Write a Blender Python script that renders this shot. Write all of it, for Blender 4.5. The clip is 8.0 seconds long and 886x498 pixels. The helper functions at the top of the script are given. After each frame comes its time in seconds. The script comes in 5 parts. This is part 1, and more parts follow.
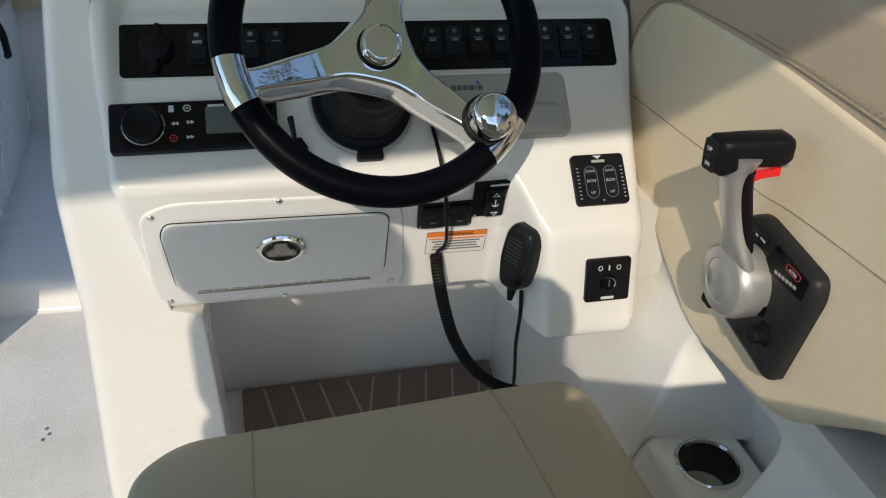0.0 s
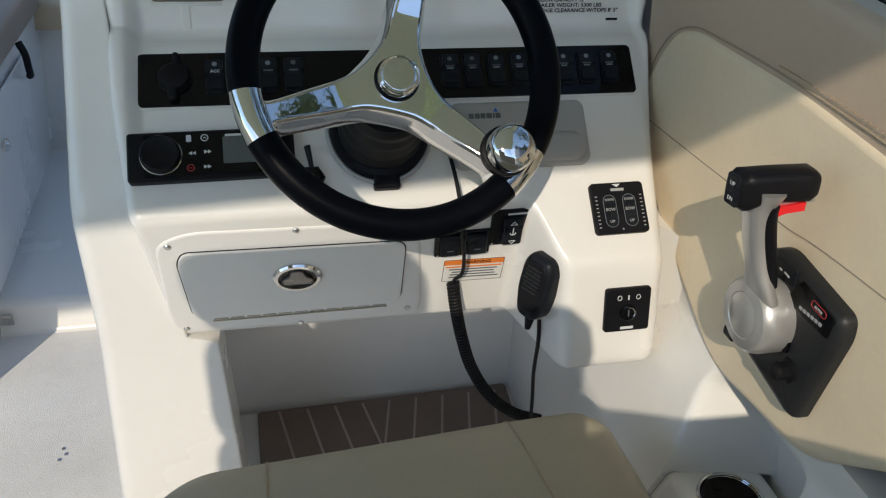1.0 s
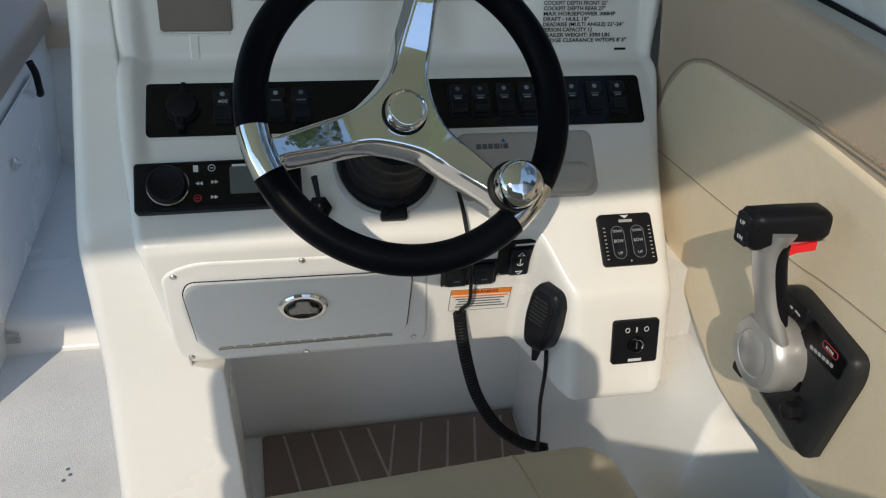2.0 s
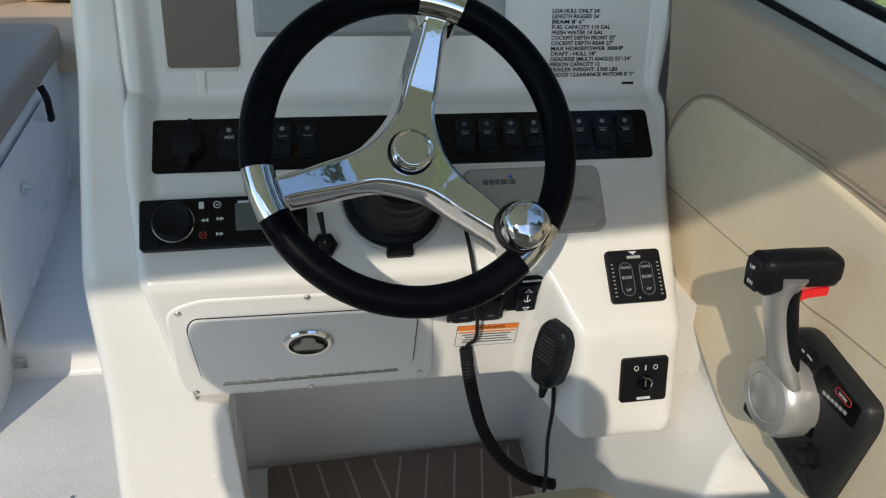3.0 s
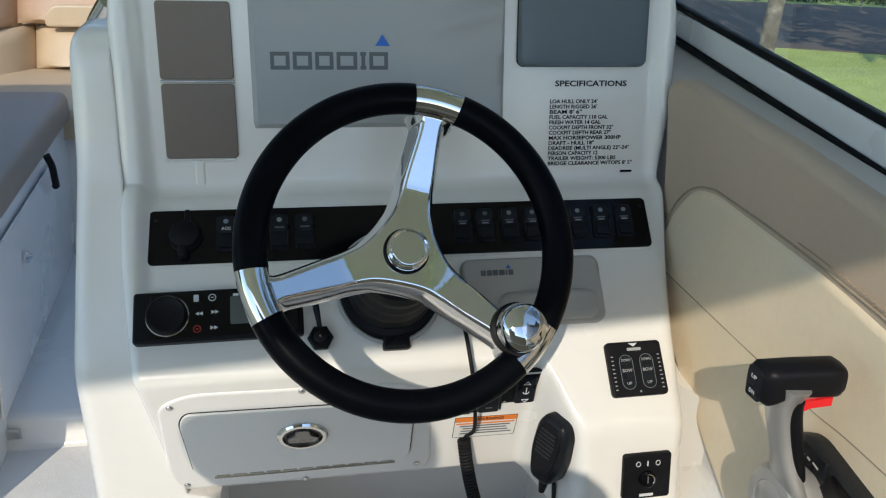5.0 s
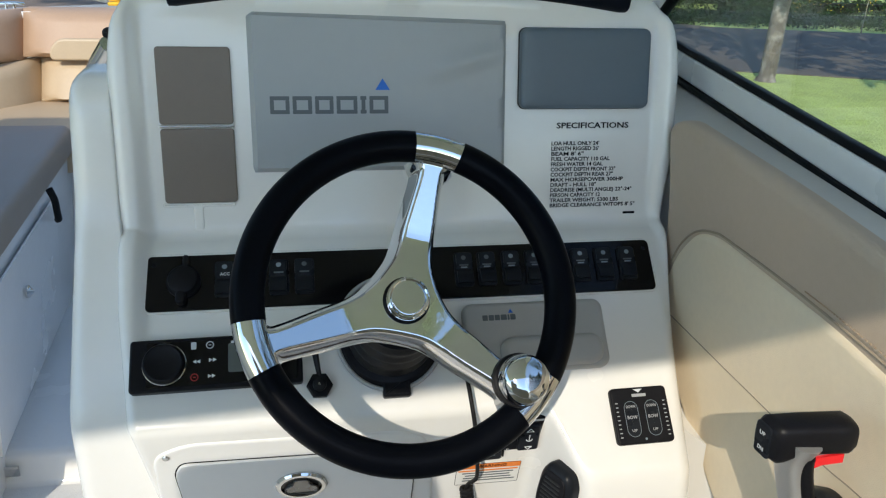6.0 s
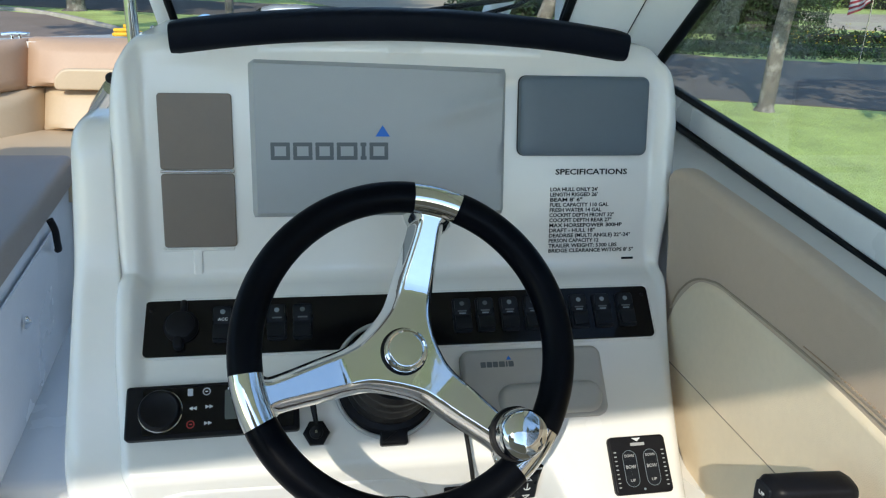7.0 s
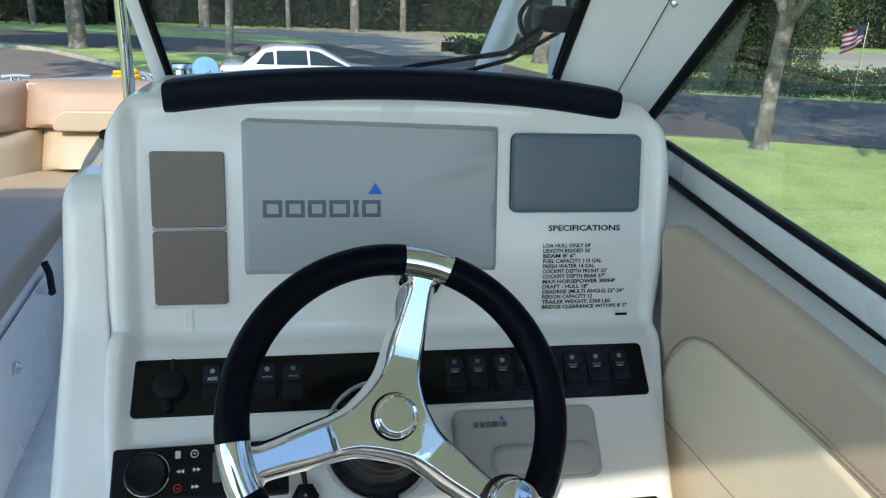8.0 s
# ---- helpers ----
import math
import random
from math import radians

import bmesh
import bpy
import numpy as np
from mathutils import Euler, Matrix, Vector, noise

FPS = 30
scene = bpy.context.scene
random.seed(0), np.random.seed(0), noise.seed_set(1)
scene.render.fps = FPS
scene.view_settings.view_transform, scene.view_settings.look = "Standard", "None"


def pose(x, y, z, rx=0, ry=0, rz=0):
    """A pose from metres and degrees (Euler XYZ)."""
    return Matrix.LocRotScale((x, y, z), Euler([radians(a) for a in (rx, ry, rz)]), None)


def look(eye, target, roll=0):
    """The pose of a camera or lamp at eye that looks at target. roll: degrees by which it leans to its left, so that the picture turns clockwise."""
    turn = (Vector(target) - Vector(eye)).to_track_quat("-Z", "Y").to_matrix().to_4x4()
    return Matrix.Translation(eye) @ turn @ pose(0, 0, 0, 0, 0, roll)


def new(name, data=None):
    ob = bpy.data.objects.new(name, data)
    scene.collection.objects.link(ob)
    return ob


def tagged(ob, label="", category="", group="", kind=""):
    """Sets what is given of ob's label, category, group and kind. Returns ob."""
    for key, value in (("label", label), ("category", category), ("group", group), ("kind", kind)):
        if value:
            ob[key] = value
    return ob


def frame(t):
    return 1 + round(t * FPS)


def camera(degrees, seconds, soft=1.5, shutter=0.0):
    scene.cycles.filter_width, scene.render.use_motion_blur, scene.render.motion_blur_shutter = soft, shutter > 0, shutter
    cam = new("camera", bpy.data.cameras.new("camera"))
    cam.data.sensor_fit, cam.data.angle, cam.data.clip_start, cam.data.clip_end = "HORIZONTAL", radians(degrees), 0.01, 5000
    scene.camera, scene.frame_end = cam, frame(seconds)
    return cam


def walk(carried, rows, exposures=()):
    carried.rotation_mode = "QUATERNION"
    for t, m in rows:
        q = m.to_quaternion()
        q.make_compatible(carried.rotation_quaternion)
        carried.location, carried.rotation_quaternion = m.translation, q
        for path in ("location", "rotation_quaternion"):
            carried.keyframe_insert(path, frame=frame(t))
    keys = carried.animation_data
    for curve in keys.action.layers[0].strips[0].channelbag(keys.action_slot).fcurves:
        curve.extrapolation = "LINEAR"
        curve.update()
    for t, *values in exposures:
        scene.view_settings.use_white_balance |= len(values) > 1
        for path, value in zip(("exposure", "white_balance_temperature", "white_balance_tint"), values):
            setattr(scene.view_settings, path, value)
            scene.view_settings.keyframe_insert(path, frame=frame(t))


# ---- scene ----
from mathutils.bvhtree import BVHTree

cam = camera(59.8, 8.0, 1.2)
PATH = [
    (0, (-0.134, -0.89, 1.316), (0.27, 0.759, 0.259), 3.1),
    (0.5, (-0.135, -0.881, 1.322), (0.243, 0.784, 0.279), 2.6),
    (1, (-0.132, -0.873, 1.328), (0.233, 0.802, 0.298), 2.5),
    (1.5, (-0.131, -0.866, 1.336), (0.229, 0.819, 0.32), 2.6),
    (3, (-0.125, -0.842, 1.359), (0.206, 0.88, 0.397), 2.3),
    (3.5, (-0.122, -0.835, 1.37), (0.211, 0.904, 0.44), 2.4),
    (4, (-0.121, -0.83, 1.381), (0.217, 0.929, 0.492), 2.5),
    (4.5, (-0.118, -0.825, 1.388), (0.215, 0.947, 0.524), 2.4),
    (6, (-0.109, -0.798, 1.411), (0.212, 1.016, 0.632), 1.9),
    (6.5, (-0.108, -0.795, 1.421), (0.21, 1.032, 0.67), 1.9),
    (7, (-0.107, -0.79, 1.434), (0.216, 1.048, 0.716), 2.3),
    (7.5, (-0.103, -0.784, 1.445), (0.228, 1.068, 0.766), 2.4),
    (8, (-0.1, -0.778, 1.458), (0.231, 1.09, 0.825), 2.4),
]
walk(cam, [(t, look(eye, target, roll)) for t, eye, target, roll in PATH],
     [(0.0, 0.74, 6650, 10), (1.5, 0.69, 6600, 10), (3.5, 0.72, 6500, 9), (4.5, 0.80, 6450, 9), (6.5, 1.10, 6260, 7), (8.0, 1.30, 6120, 6)])


# ---- light ----
SUN_WAY = Vector((0.42, 1.0, -0.73)).normalized()
world = bpy.data.worlds.new("sky")
scene.world = world
world.use_nodes = True
wn = world.node_tree.nodes
sky = wn.new("ShaderNodeTexSky")
sky.sky_type = "NISHITA"
sky.sun_disc = False
sky.sun_elevation = math.asin(-SUN_WAY.z)
sky.sun_rotation = math.atan2(-SUN_WAY.x, -SUN_WAY.y)
sky.air_density, sky.dust_density, sky.ozone_density = 1.0, 0.2, 1.6
wn["Background"].inputs["Strength"].default_value = 0.15
world.node_tree.links.new(sky.outputs[0], wn["Background"].inputs["Color"])
sun = new("sun", bpy.data.lights.new("sun", "SUN"))
sun.data.energy, sun.data.angle, sun.data.color = 1.72, radians(0.55), (1.0, 0.89, 0.74)
sun.matrix_world = look((-3, -9, 8), Vector((-3, -9, 8)) + SUN_WAY)


# ---- materials ----
def material(name, base, rough=0.5, metal=0.0, vary=0.06, scale=8.0, bump=0.0, bump_scale=300.0, coat=0.0, spec=0.5,
             island=0.0, stain=0.0, stain_colour=(0.2, 0.17, 0.13), bump_kind="noise", rough_vary=0.06):
    """A surface with broad and fine colour change, fine relief and optional stains, in metres."""
    m = bpy.data.materials.new(name)
    m.use_nodes = True
    nt, nodes = m.node_tree, m.node_tree.nodes
    b = nodes["Principled BSDF"]
    b.inputs["Metallic"].default_value = metal
    b.inputs["Coat Weight"].default_value = coat
    b.inputs["Coat Roughness"].default_value = 0.12
    b.inputs["Specular IOR Level"].default_value = spec
    co = nodes.new("ShaderNodeTexCoord")
    big = nodes.new("ShaderNodeTexNoise")
    big.inputs["Scale"].default_value, big.inputs["Detail"].default_value = scale, 5
    fine = nodes.new("ShaderNodeTexNoise")
    fine.inputs["Scale"].default_value, fine.inputs["Detail"].default_value = scale * 14, 3
    for n in (big, fine):
        nt.links.new(co.outputs["Object"], n.inputs["Vector"])
    add = nodes.new("ShaderNodeMath")
    add.operation = "MULTIPLY_ADD"
    add.inputs[1].default_value = 0.5
    nt.links.new(fine.outputs["Fac"], add.inputs[0])
    nt.links.new(big.outputs["Fac"], add.inputs[2])
    span = nodes.new("ShaderNodeMapRange")
    span.inputs["From Min"].default_value, span.inputs["From Max"].default_value = 0.45, 1.05
    span.inputs["To Min"].default_value, span.inputs["To Max"].default_value = 1 - vary, 1 + vary
    nt.links.new(add.outputs[0], span.inputs["Value"])
    mul = nodes.new("ShaderNodeVectorMath")
    mul.operation = "MULTIPLY"
    mul.inputs[0].default_value = base
    nt.links.new(span.outputs[0], mul.inputs[1])
    colour = mul.outputs[0]
    if island:
        geo = nodes.new("ShaderNodeNewGeometry")
        hsv = nodes.new("ShaderNodeHueSaturation")
        for key, low, high in (("Value", 1 - island, 1 + island), ("Hue", 0.5 - island * 0.06, 0.5 + island * 0.04)):
            r = nodes.new("ShaderNodeMapRange")
            r.inputs["To Min"].default_value, r.inputs["To Max"].default_value = low, high
            nt.links.new(geo.outputs["Random Per Island"], r.inputs["Value"])
            nt.links.new(r.outputs[0], hsv.inputs[key])
        nt.links.new(colour, hsv.inputs["Color"])
        colour = hsv.outputs[0]
    if stain:
        spot = nodes.new("ShaderNodeTexNoise")
        spot.inputs["Scale"].default_value, spot.inputs["Detail"].default_value = scale * 0.7, 9
        spot.inputs["Roughness"].default_value = 0.7
        nt.links.new(co.outputs["Object"], spot.inputs["Vector"])
        ramp = nodes.new("ShaderNodeMapRange")
        ramp.inputs["From Min"].default_value, ramp.inputs["From Max"].default_value = 0.50, 0.66
        ramp.inputs["To Max"].default_value = stain
        nt.links.new(spot.outputs["Fac"], ramp.inputs["Value"])
        mix = nodes.new("ShaderNodeMix")
        mix.data_type = "RGBA"
        mix.inputs[7].default_value = (*stain_colour, 1)
        nt.links.new(ramp.outputs[0], mix.inputs[0])
        nt.links.new(colour, mix.inputs[6])
        colour = mix.outputs[2]
    nt.links.new(colour, b.inputs["Base Color"])
    rr = nodes.new("ShaderNodeMapRange")
    rr.inputs["From Min"].default_value, rr.inputs["From Max"].default_value = 0.3, 0.7
    rr.inputs["To Min"].default_value, rr.inputs["To Max"].default_value = max(0.0, rough - rough_vary), rough + rough_vary
    nt.links.new(big.outputs["Fac"], rr.inputs["Value"])
    nt.links.new(rr.outputs[0], b.inputs["Roughness"])
    if bump:
        if bump_kind == "noise":
            rel = nodes.new("ShaderNodeTexNoise")
            rel.inputs["Detail"].default_value = 4
            out = rel.outputs["Fac"]
        else:
            rel = nodes.new("ShaderNodeTexVoronoi")
            rel.feature = "DISTANCE_TO_EDGE" if bump_kind == "grain" else "F1"
            out = rel.outputs["Distance"]
        rel.inputs["Scale"].default_value = bump_scale
        nt.links.new(co.outputs["Object"], rel.inputs["Vector"])
        bp = nodes.new("ShaderNodeBump")
        bp.inputs["Strength"].default_value = bump
        bp.inputs["Distance"].default_value = 0.6 / bump_scale
        nt.links.new(out, bp.inputs["Height"])
        nt.links.new(bp.outputs[0], b.inputs["Normal"])
    return m


GEL = material("white_gelcoat", (0.80, 0.785, 0.75), 0.24, vary=0.02, scale=3, bump=0.03, bump_scale=60, coat=0.35)
GEL_DOOR = material("white_moulded_plastic", (0.80, 0.79, 0.765), 0.33, vary=0.02, scale=6, bump=0.05, bump_scale=500)
NONSKID = material("nonskid_gelcoat", (0.70, 0.69, 0.665), 0.5, vary=0.06, scale=5, bump=0.5, bump_scale=240, bump_kind="grain", stain=0.12)
CREAM = material("cream_vinyl", (0.84, 0.71, 0.515), 0.45, vary=0.05, scale=9, bump=0.35, bump_scale=620, bump_kind="grain")
BENCHVINYL = material("shaded_taupe_vinyl", (0.29, 0.235, 0.185), 0.5, vary=0.06, scale=9, bump=0.35, bump_scale=620, bump_kind="grain")
TAUPE = material("taupe_vinyl", (0.54, 0.425, 0.315), 0.48, vary=0.05, scale=9, bump=0.35, bump_scale=620, bump_kind="grain")
TAN = material("tan_vinyl", (0.46, 0.305, 0.195), 0.48, vary=0.05, scale=6, bump=0.2, bump_scale=300, bump_kind="grain")
BOWCREAM = material("buff_vinyl", (0.54, 0.415, 0.27), 0.48, vary=0.05, scale=6, bump=0.2, bump_scale=300, bump_kind="grain")
SEATV = material("khaki_vinyl", (0.40, 0.36, 0.27), 0.46, vary=0.05, scale=9, bump=0.3, bump_scale=420, bump_kind="grain")
THREAD = material("thread", (0.42, 0.30, 0.20), 0.8, vary=0.1, scale=200)
SEAM = material("seam_fold", (0.36, 0.29, 0.21), 0.7, vary=0.1, scale=60)
BROWN = material("brown_panel", (0.165, 0.132, 0.105), 0.42, vary=0.05, scale=12, bump=0.15, bump_scale=500)
GREYCOV = material("grey_sun_cover", (0.335, 0.355, 0.365), 0.42, vary=0.03, scale=5, bump=0.12, bump_scale=600)
GREYCOV2 = material("pale_grey_cover", (0.37, 0.365, 0.35), 0.45, vary=0.03, scale=8, bump=0.12, bump_scale=600)
SLATE = material("slate_cover", (0.105, 0.135, 0.165), 0.5, vary=0.04, scale=10, bump=0.12, bump_scale=500)
GLOSSBLACK = material("gloss_black", (0.004, 0.004, 0.005), 0.14, spec=0.12, vary=0.2, scale=20, bump=0.02, bump_scale=80, coat=0.15)
SATBLACK = material("satin_black_plastic", (0.009, 0.009, 0.011), 0.38, spec=0.12, vary=0.15, scale=25, bump=0.15, bump_scale=700)
ROCKER = material("rocker_black", (0.012, 0.014, 0.018), 0.3, spec=0.12, vary=0.15, scale=40, bump=0.08, bump_scale=600)
RUBBER = material("black_rubber", (0.012, 0.012, 0.013), 0.5, spec=0.13, vary=0.15, scale=30, bump=0.2, bump_scale=500)
GRIPFOAM = material("wheel_grip", (0.0020, 0.0026, 0.0045), 0.33, spec=0.055, vary=0.2, scale=20, bump=0.2, bump_scale=900)
BROWPAD = material("brow_vinyl", (0.006, 0.008, 0.014), 0.5, spec=0.06, vary=0.15, scale=12, bump=0.3, bump_scale=500, bump_kind="grain")
CHROME = material("polished_steel", (0.66, 0.655, 0.64), 0.035, 1.0, vary=0.02, scale=12, bump=0.012, bump_scale=30, rough_vary=0.015)
STEEL = material("stainless_steel", (0.62, 0.61, 0.59), 0.2, 1.0, vary=0.05, scale=30, bump=0.03, bump_scale=200)
HOUSING = material("grained_black_plastic", (0.018, 0.019, 0.021), 0.42, spec=0.32, vary=0.2, scale=30, bump=0.25, bump_scale=900)
GUNMETAL = material("dull_grey_steel", (0.24, 0.235, 0.225), 0.3, 0.9, vary=0.08, scale=30)
DARKSTEEL = material("dark_recess_steel", (0.10, 0.098, 0.095), 0.32, 0.8, vary=0.1, scale=30)
SILVER = material("silver_paint", (0.50, 0.495, 0.485), 0.34, 0.55, vary=0.04, scale=40, bump=0.06, bump_scale=900)
RED = material("red_plastic", (0.75, 0.015, 0.02), 0.35, vary=0.04, scale=40)
INK = material("dark_print", (0.006, 0.007, 0.010), 0.6, spec=0.1, vary=0.05, scale=50)
GREYINK = material("grey_print", (0.095, 0.11, 0.12), 0.5, vary=0.05, scale=50)
PALEINK = material("pale_print", (0.36, 0.37, 0.38), 0.5, vary=0.05, scale=50)
WHITEINK = material("white_print", (0.62, 0.64, 0.66), 0.5, vary=0.03, scale=50)
DIMINK = material("dim_print", (0.20, 0.24, 0.27), 0.5, vary=0.05, scale=50)
REDINK = material("red_print", (0.42, 0.03, 0.03), 0.5, vary=0.05, scale=50)
BLUEINK = material("blue_print", (0.01, 0.13, 0.55), 0.5, vary=0.05, scale=50)
ORANGE = material("orange_print", (0.80, 0.22, 0.03), 0.5, vary=0.05, scale=50)
LABELW = material("label_white", (0.76, 0.75, 0.72), 0.4, vary=0.03, scale=50)
LCD = material("lcd_glass", (0.10, 0.115, 0.115), 0.12, vary=0.05, scale=30)
MATV = material("brown_foam_mat", (0.20, 0.150, 0.125), 0.75, vary=0.15, scale=20, bump=0.4, bump_scale=300)
MATLINE = material("pale_mat_line", (0.40, 0.34, 0.29), 0.7, vary=0.1, scale=40)
GASKET = material("gasket_rubber", (0.005, 0.006, 0.007), 0.5, spec=0.12, vary=0.1, scale=30)
FRAMEW = material("white_frame_paint", (0.78, 0.79, 0.78), 0.3, vary=0.03, scale=6, bump=0.03, bump_scale=100, coat=0.2)
DARK = material("dark_inside", (0.02, 0.02, 0.02), 0.7, vary=0.1)
GRASS = material("lawn", (0.42, 0.52, 0.16), 0.8, vary=0.35, scale=0.9, bump=0.8, bump_scale=45, stain=0.35, stain_colour=(0.20, 0.20, 0.06))
BLADE = material("grass_blade", (0.40, 0.50, 0.15), 0.6, vary=0.15, scale=3, island=0.16)
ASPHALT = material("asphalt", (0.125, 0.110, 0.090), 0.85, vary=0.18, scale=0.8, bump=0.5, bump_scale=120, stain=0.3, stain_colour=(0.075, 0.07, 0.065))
SUNASPH = material("sunlit_asphalt", (0.25, 0.20, 0.165), 0.85, vary=0.14, scale=0.6, bump=0.5, bump_scale=110, stain=0.3)
PAVE = material("pale_driveway", (0.42, 0.36, 0.26), 0.85, vary=0.12, scale=0.7, bump=0.4, bump_scale=80, stain=0.25)
KERB = material("concrete_kerb", (0.40, 0.37, 0.32), 0.85, vary=0.12, scale=3, bump=0.4, bump_scale=90, stain=0.3)
BARK = material("bark", (0.15, 0.132, 0.108), 0.9, vary=0.5, scale=4, bump=1.0, bump_scale=26, stain=0.9, stain_colour=(0.42, 0.40, 0.35))
LEAF = material("leaves", (0.035, 0.065, 0.014), 0.55, vary=0.2, scale=2, island=0.5)
INNER = material("inner_shade", (0.012, 0.016, 0.007), 0.8, vary=0.4, scale=3)
HEDGELEAF = material("hedge_leaves", (0.03, 0.058, 0.016), 0.5, vary=0.2, scale=2, island=0.55)
WOODLEAF = material("shaded_wood_leaves", (0.019, 0.033, 0.010), 0.6, vary=0.25, scale=0.5, island=0.55)
SUNLEAF = material("sunlit_leaves", (0.12, 0.17, 0.05), 0.55, vary=0.25, scale=0.5, island=0.5)
FLOWER = material("yellow_flowers", (0.62, 0.48, 0.05), 0.6, vary=0.1, scale=5, island=0.3)
CARPAINT = material("white_car_paint", (0.78, 0.80, 0.80), 0.2, vary=0.02, scale=2, coat=0.6)
CARGLASS = material("tinted_car_glass", (0.02, 0.03, 0.032), 0.05, vary=0.05, scale=4)
TAIL = material("red_lens", (0.45, 0.01, 0.01), 0.15, vary=0.1, scale=10)
YELLOW = material("yellow_rope", (0.72, 0.42, 0.02), 0.7, vary=0.15, scale=60, bump=0.5, bump_scale=400)
BLUEREFLECT = material("blue_reflection", (0.22, 0.42, 0.66), 0.3, vary=0.06, scale=20)
FLAGRED, FLAGWHITE, FLAGBLUE = (material(n, c, 0.8, vary=0.08, scale=6) for n, c in (
    ("flag_red", (0.26, 0.03, 0.045)), ("flag_white", (0.50, 0.49, 0.49)), ("flag_blue", (0.02, 0.03, 0.08))))

GLASS = bpy.data.materials.new("window_glass")
GLASS.use_nodes = True
gb = GLASS.node_tree.nodes["Principled BSDF"]
gb.inputs["Base Color"].default_value = (0.98, 1.0, 0.995, 1)
gb.inputs["Roughness"].default_value = 0.0
gb.inputs["IOR"].default_value = 1.45
gb.inputs["Transmission Weight"].default_value = 1.0


# ---- shaping ----
def mesh_of(name, bm, mat, smooth=35):
    me = bpy.data.meshes.new(name)
    bmesh.ops.recalc_face_normals(bm, faces=bm.faces)
    bm.to_mesh(me)
    bm.free()
    for p in me.polygons:
        p.use_smooth = True
    me.set_sharp_from_angle(angle=radians(smooth))
    me.materials.append(mat)
    return me


def part(name, bm, mat, parent=None, label="", smooth=35, category="", group="", kind=""):
    ob = new(name, mesh_of(name, bm, mat, smooth))
    if parent:
        ob.parent = parent
    return tagged(ob, label, category, group, kind)


def thing(name, label, category, m=Matrix(), group="", kind=""):
    ob = new(name)
    ob.empty_display_size = 0.02
    ob.matrix_basis = m
    return tagged(ob, label, category, group, kind)


def rounded(w, h, r, n=5, cx=0.0, cy=0.0):
    """The outline of a rounded rectangle."""
    r = min(r, w / 2 - 1e-5, h / 2 - 1e-5)
    out = []
    for sx, sy, a0 in ((1, 1, 0), (-1, 1, 90), (-1, -1, 180), (1, -1, 270)):
        for i in range(n + 1):
            a = radians(a0 + 90 * i / n)
            out.append((cx + sx * (w / 2 - r) + r * math.cos(a), cy + sy * (h / 2 - r) + r * math.sin(a)))
    return out


def round_poly(points, r, n=4):
    """Rounds the corners of an anticlockwise polygon."""
    out, k = [], len(points)
    for i in range(k):
        a, b, c = (Vector(points[j % k]) for j in (i - 1, i, i + 1))
        d = min(r, (a - b).length * 0.45, (c - b).length * 0.45)
        p, q = b + (a - b).normalized() * d, b + (c - b).normalized() * d
        for s in range(n + 1):
            t = s / n
            out.append(tuple(p * (1 - t) ** 2 + b * 2 * t * (1 - t) + q * t * t))
    return out


def inset(outline, d):
    k, out = len(outline), []
    for i in range(k):
        a, b, c = (Vector(outline[j % k]) for j in (i - 1, i, i + 1))
        e, f = (b - a), (c - b)
        if e.length < 1e-7:
            e = f
        if f.length < 1e-7:
            f = e
        n1, n2 = Vector((-e.y, e.x)).normalized(), Vector((-f.y, f.x)).normalized()
        n = n1 + n2
        n = n.normalized() if n.length > 1e-6 else n1
        out.append(tuple(b + n * d / max(0.5, n.dot(n1))))
    return out


def slab(outline, depth, bevel=0.001, base=0.0, bm=None, m=Matrix(), crown=0.0):
    """A slab on an anticlockwise outline in x and y, rising along z, with a rounded upper edge."""
    bm = bm or bmesh.new()
    rings = [(0, base)]
    if bevel > 0:
        for i in range(4):
            a = radians(90 * i / 3)
            rings.append((bevel * (1 - math.cos(a)), base + depth - bevel + bevel * math.sin(a)))
        if not crown:
            rings.append((bevel + min(0.0006, bevel * 0.4), base + depth))
    else:
        rings.append((0, base + depth))
    loops = []
    for d, z in rings:
        loops.append([bm.verts.new(m @ Vector((x, y, z))) for x, y in (inset(outline, d) if d else outline)])
    k = len(outline)
    for a, b in zip(loops, loops[1:]):
        for i in range(k):
            bm.faces.new((a[i], a[(i + 1) % k], b[(i + 1) % k], b[i]))
    if crown:
        cx, cy = sum(p[0] for p in outline) / k, sum(p[1] for p in outline) / k
        ring = loops[-1]
        for f in (0.75, 0.5, 0.25):
            nxt = []
            for v in loops[-1]:
                p = m.inverted() @ v.co
                nxt.append(bm.verts.new(m @ Vector((cx + (p.x - cx) * f, cy + (p.y - cy) * f, base + depth + crown * (1 - f * f)))))
            for i in range(k):
                bm.faces.new((ring[i], ring[(i + 1) % k], nxt[(i + 1) % k], nxt[i]))
            ring = nxt
        bm.faces.new(ring)
    else:
        bm.faces.new(loops[-1])
    bm.faces.new(list(reversed(loops[0])))
    return bm


def lathe(profile, n=40, bm=None, m=Matrix(), cap=True):
    """Turns (radius, height) pairs round z."""
    bm = bm or bmesh.new()
    rings = []
    for r, z in profile:
        rings.append([bm.verts.new(m @ Vector((r * math.cos(2 * math.pi * i / n), r * math.sin(2 * math.pi * i / n), z))) for i in range(n)])
    for a, b in zip(rings, rings[1:]):
        for i in range(n):
            bm.faces.new((a[i], a[(i + 1) % n], b[(i + 1) % n], b[i]))
    if cap:
        bm.faces.new(rings[-1])
        bm.faces.new(list(reversed(rings[0])))
    return bm


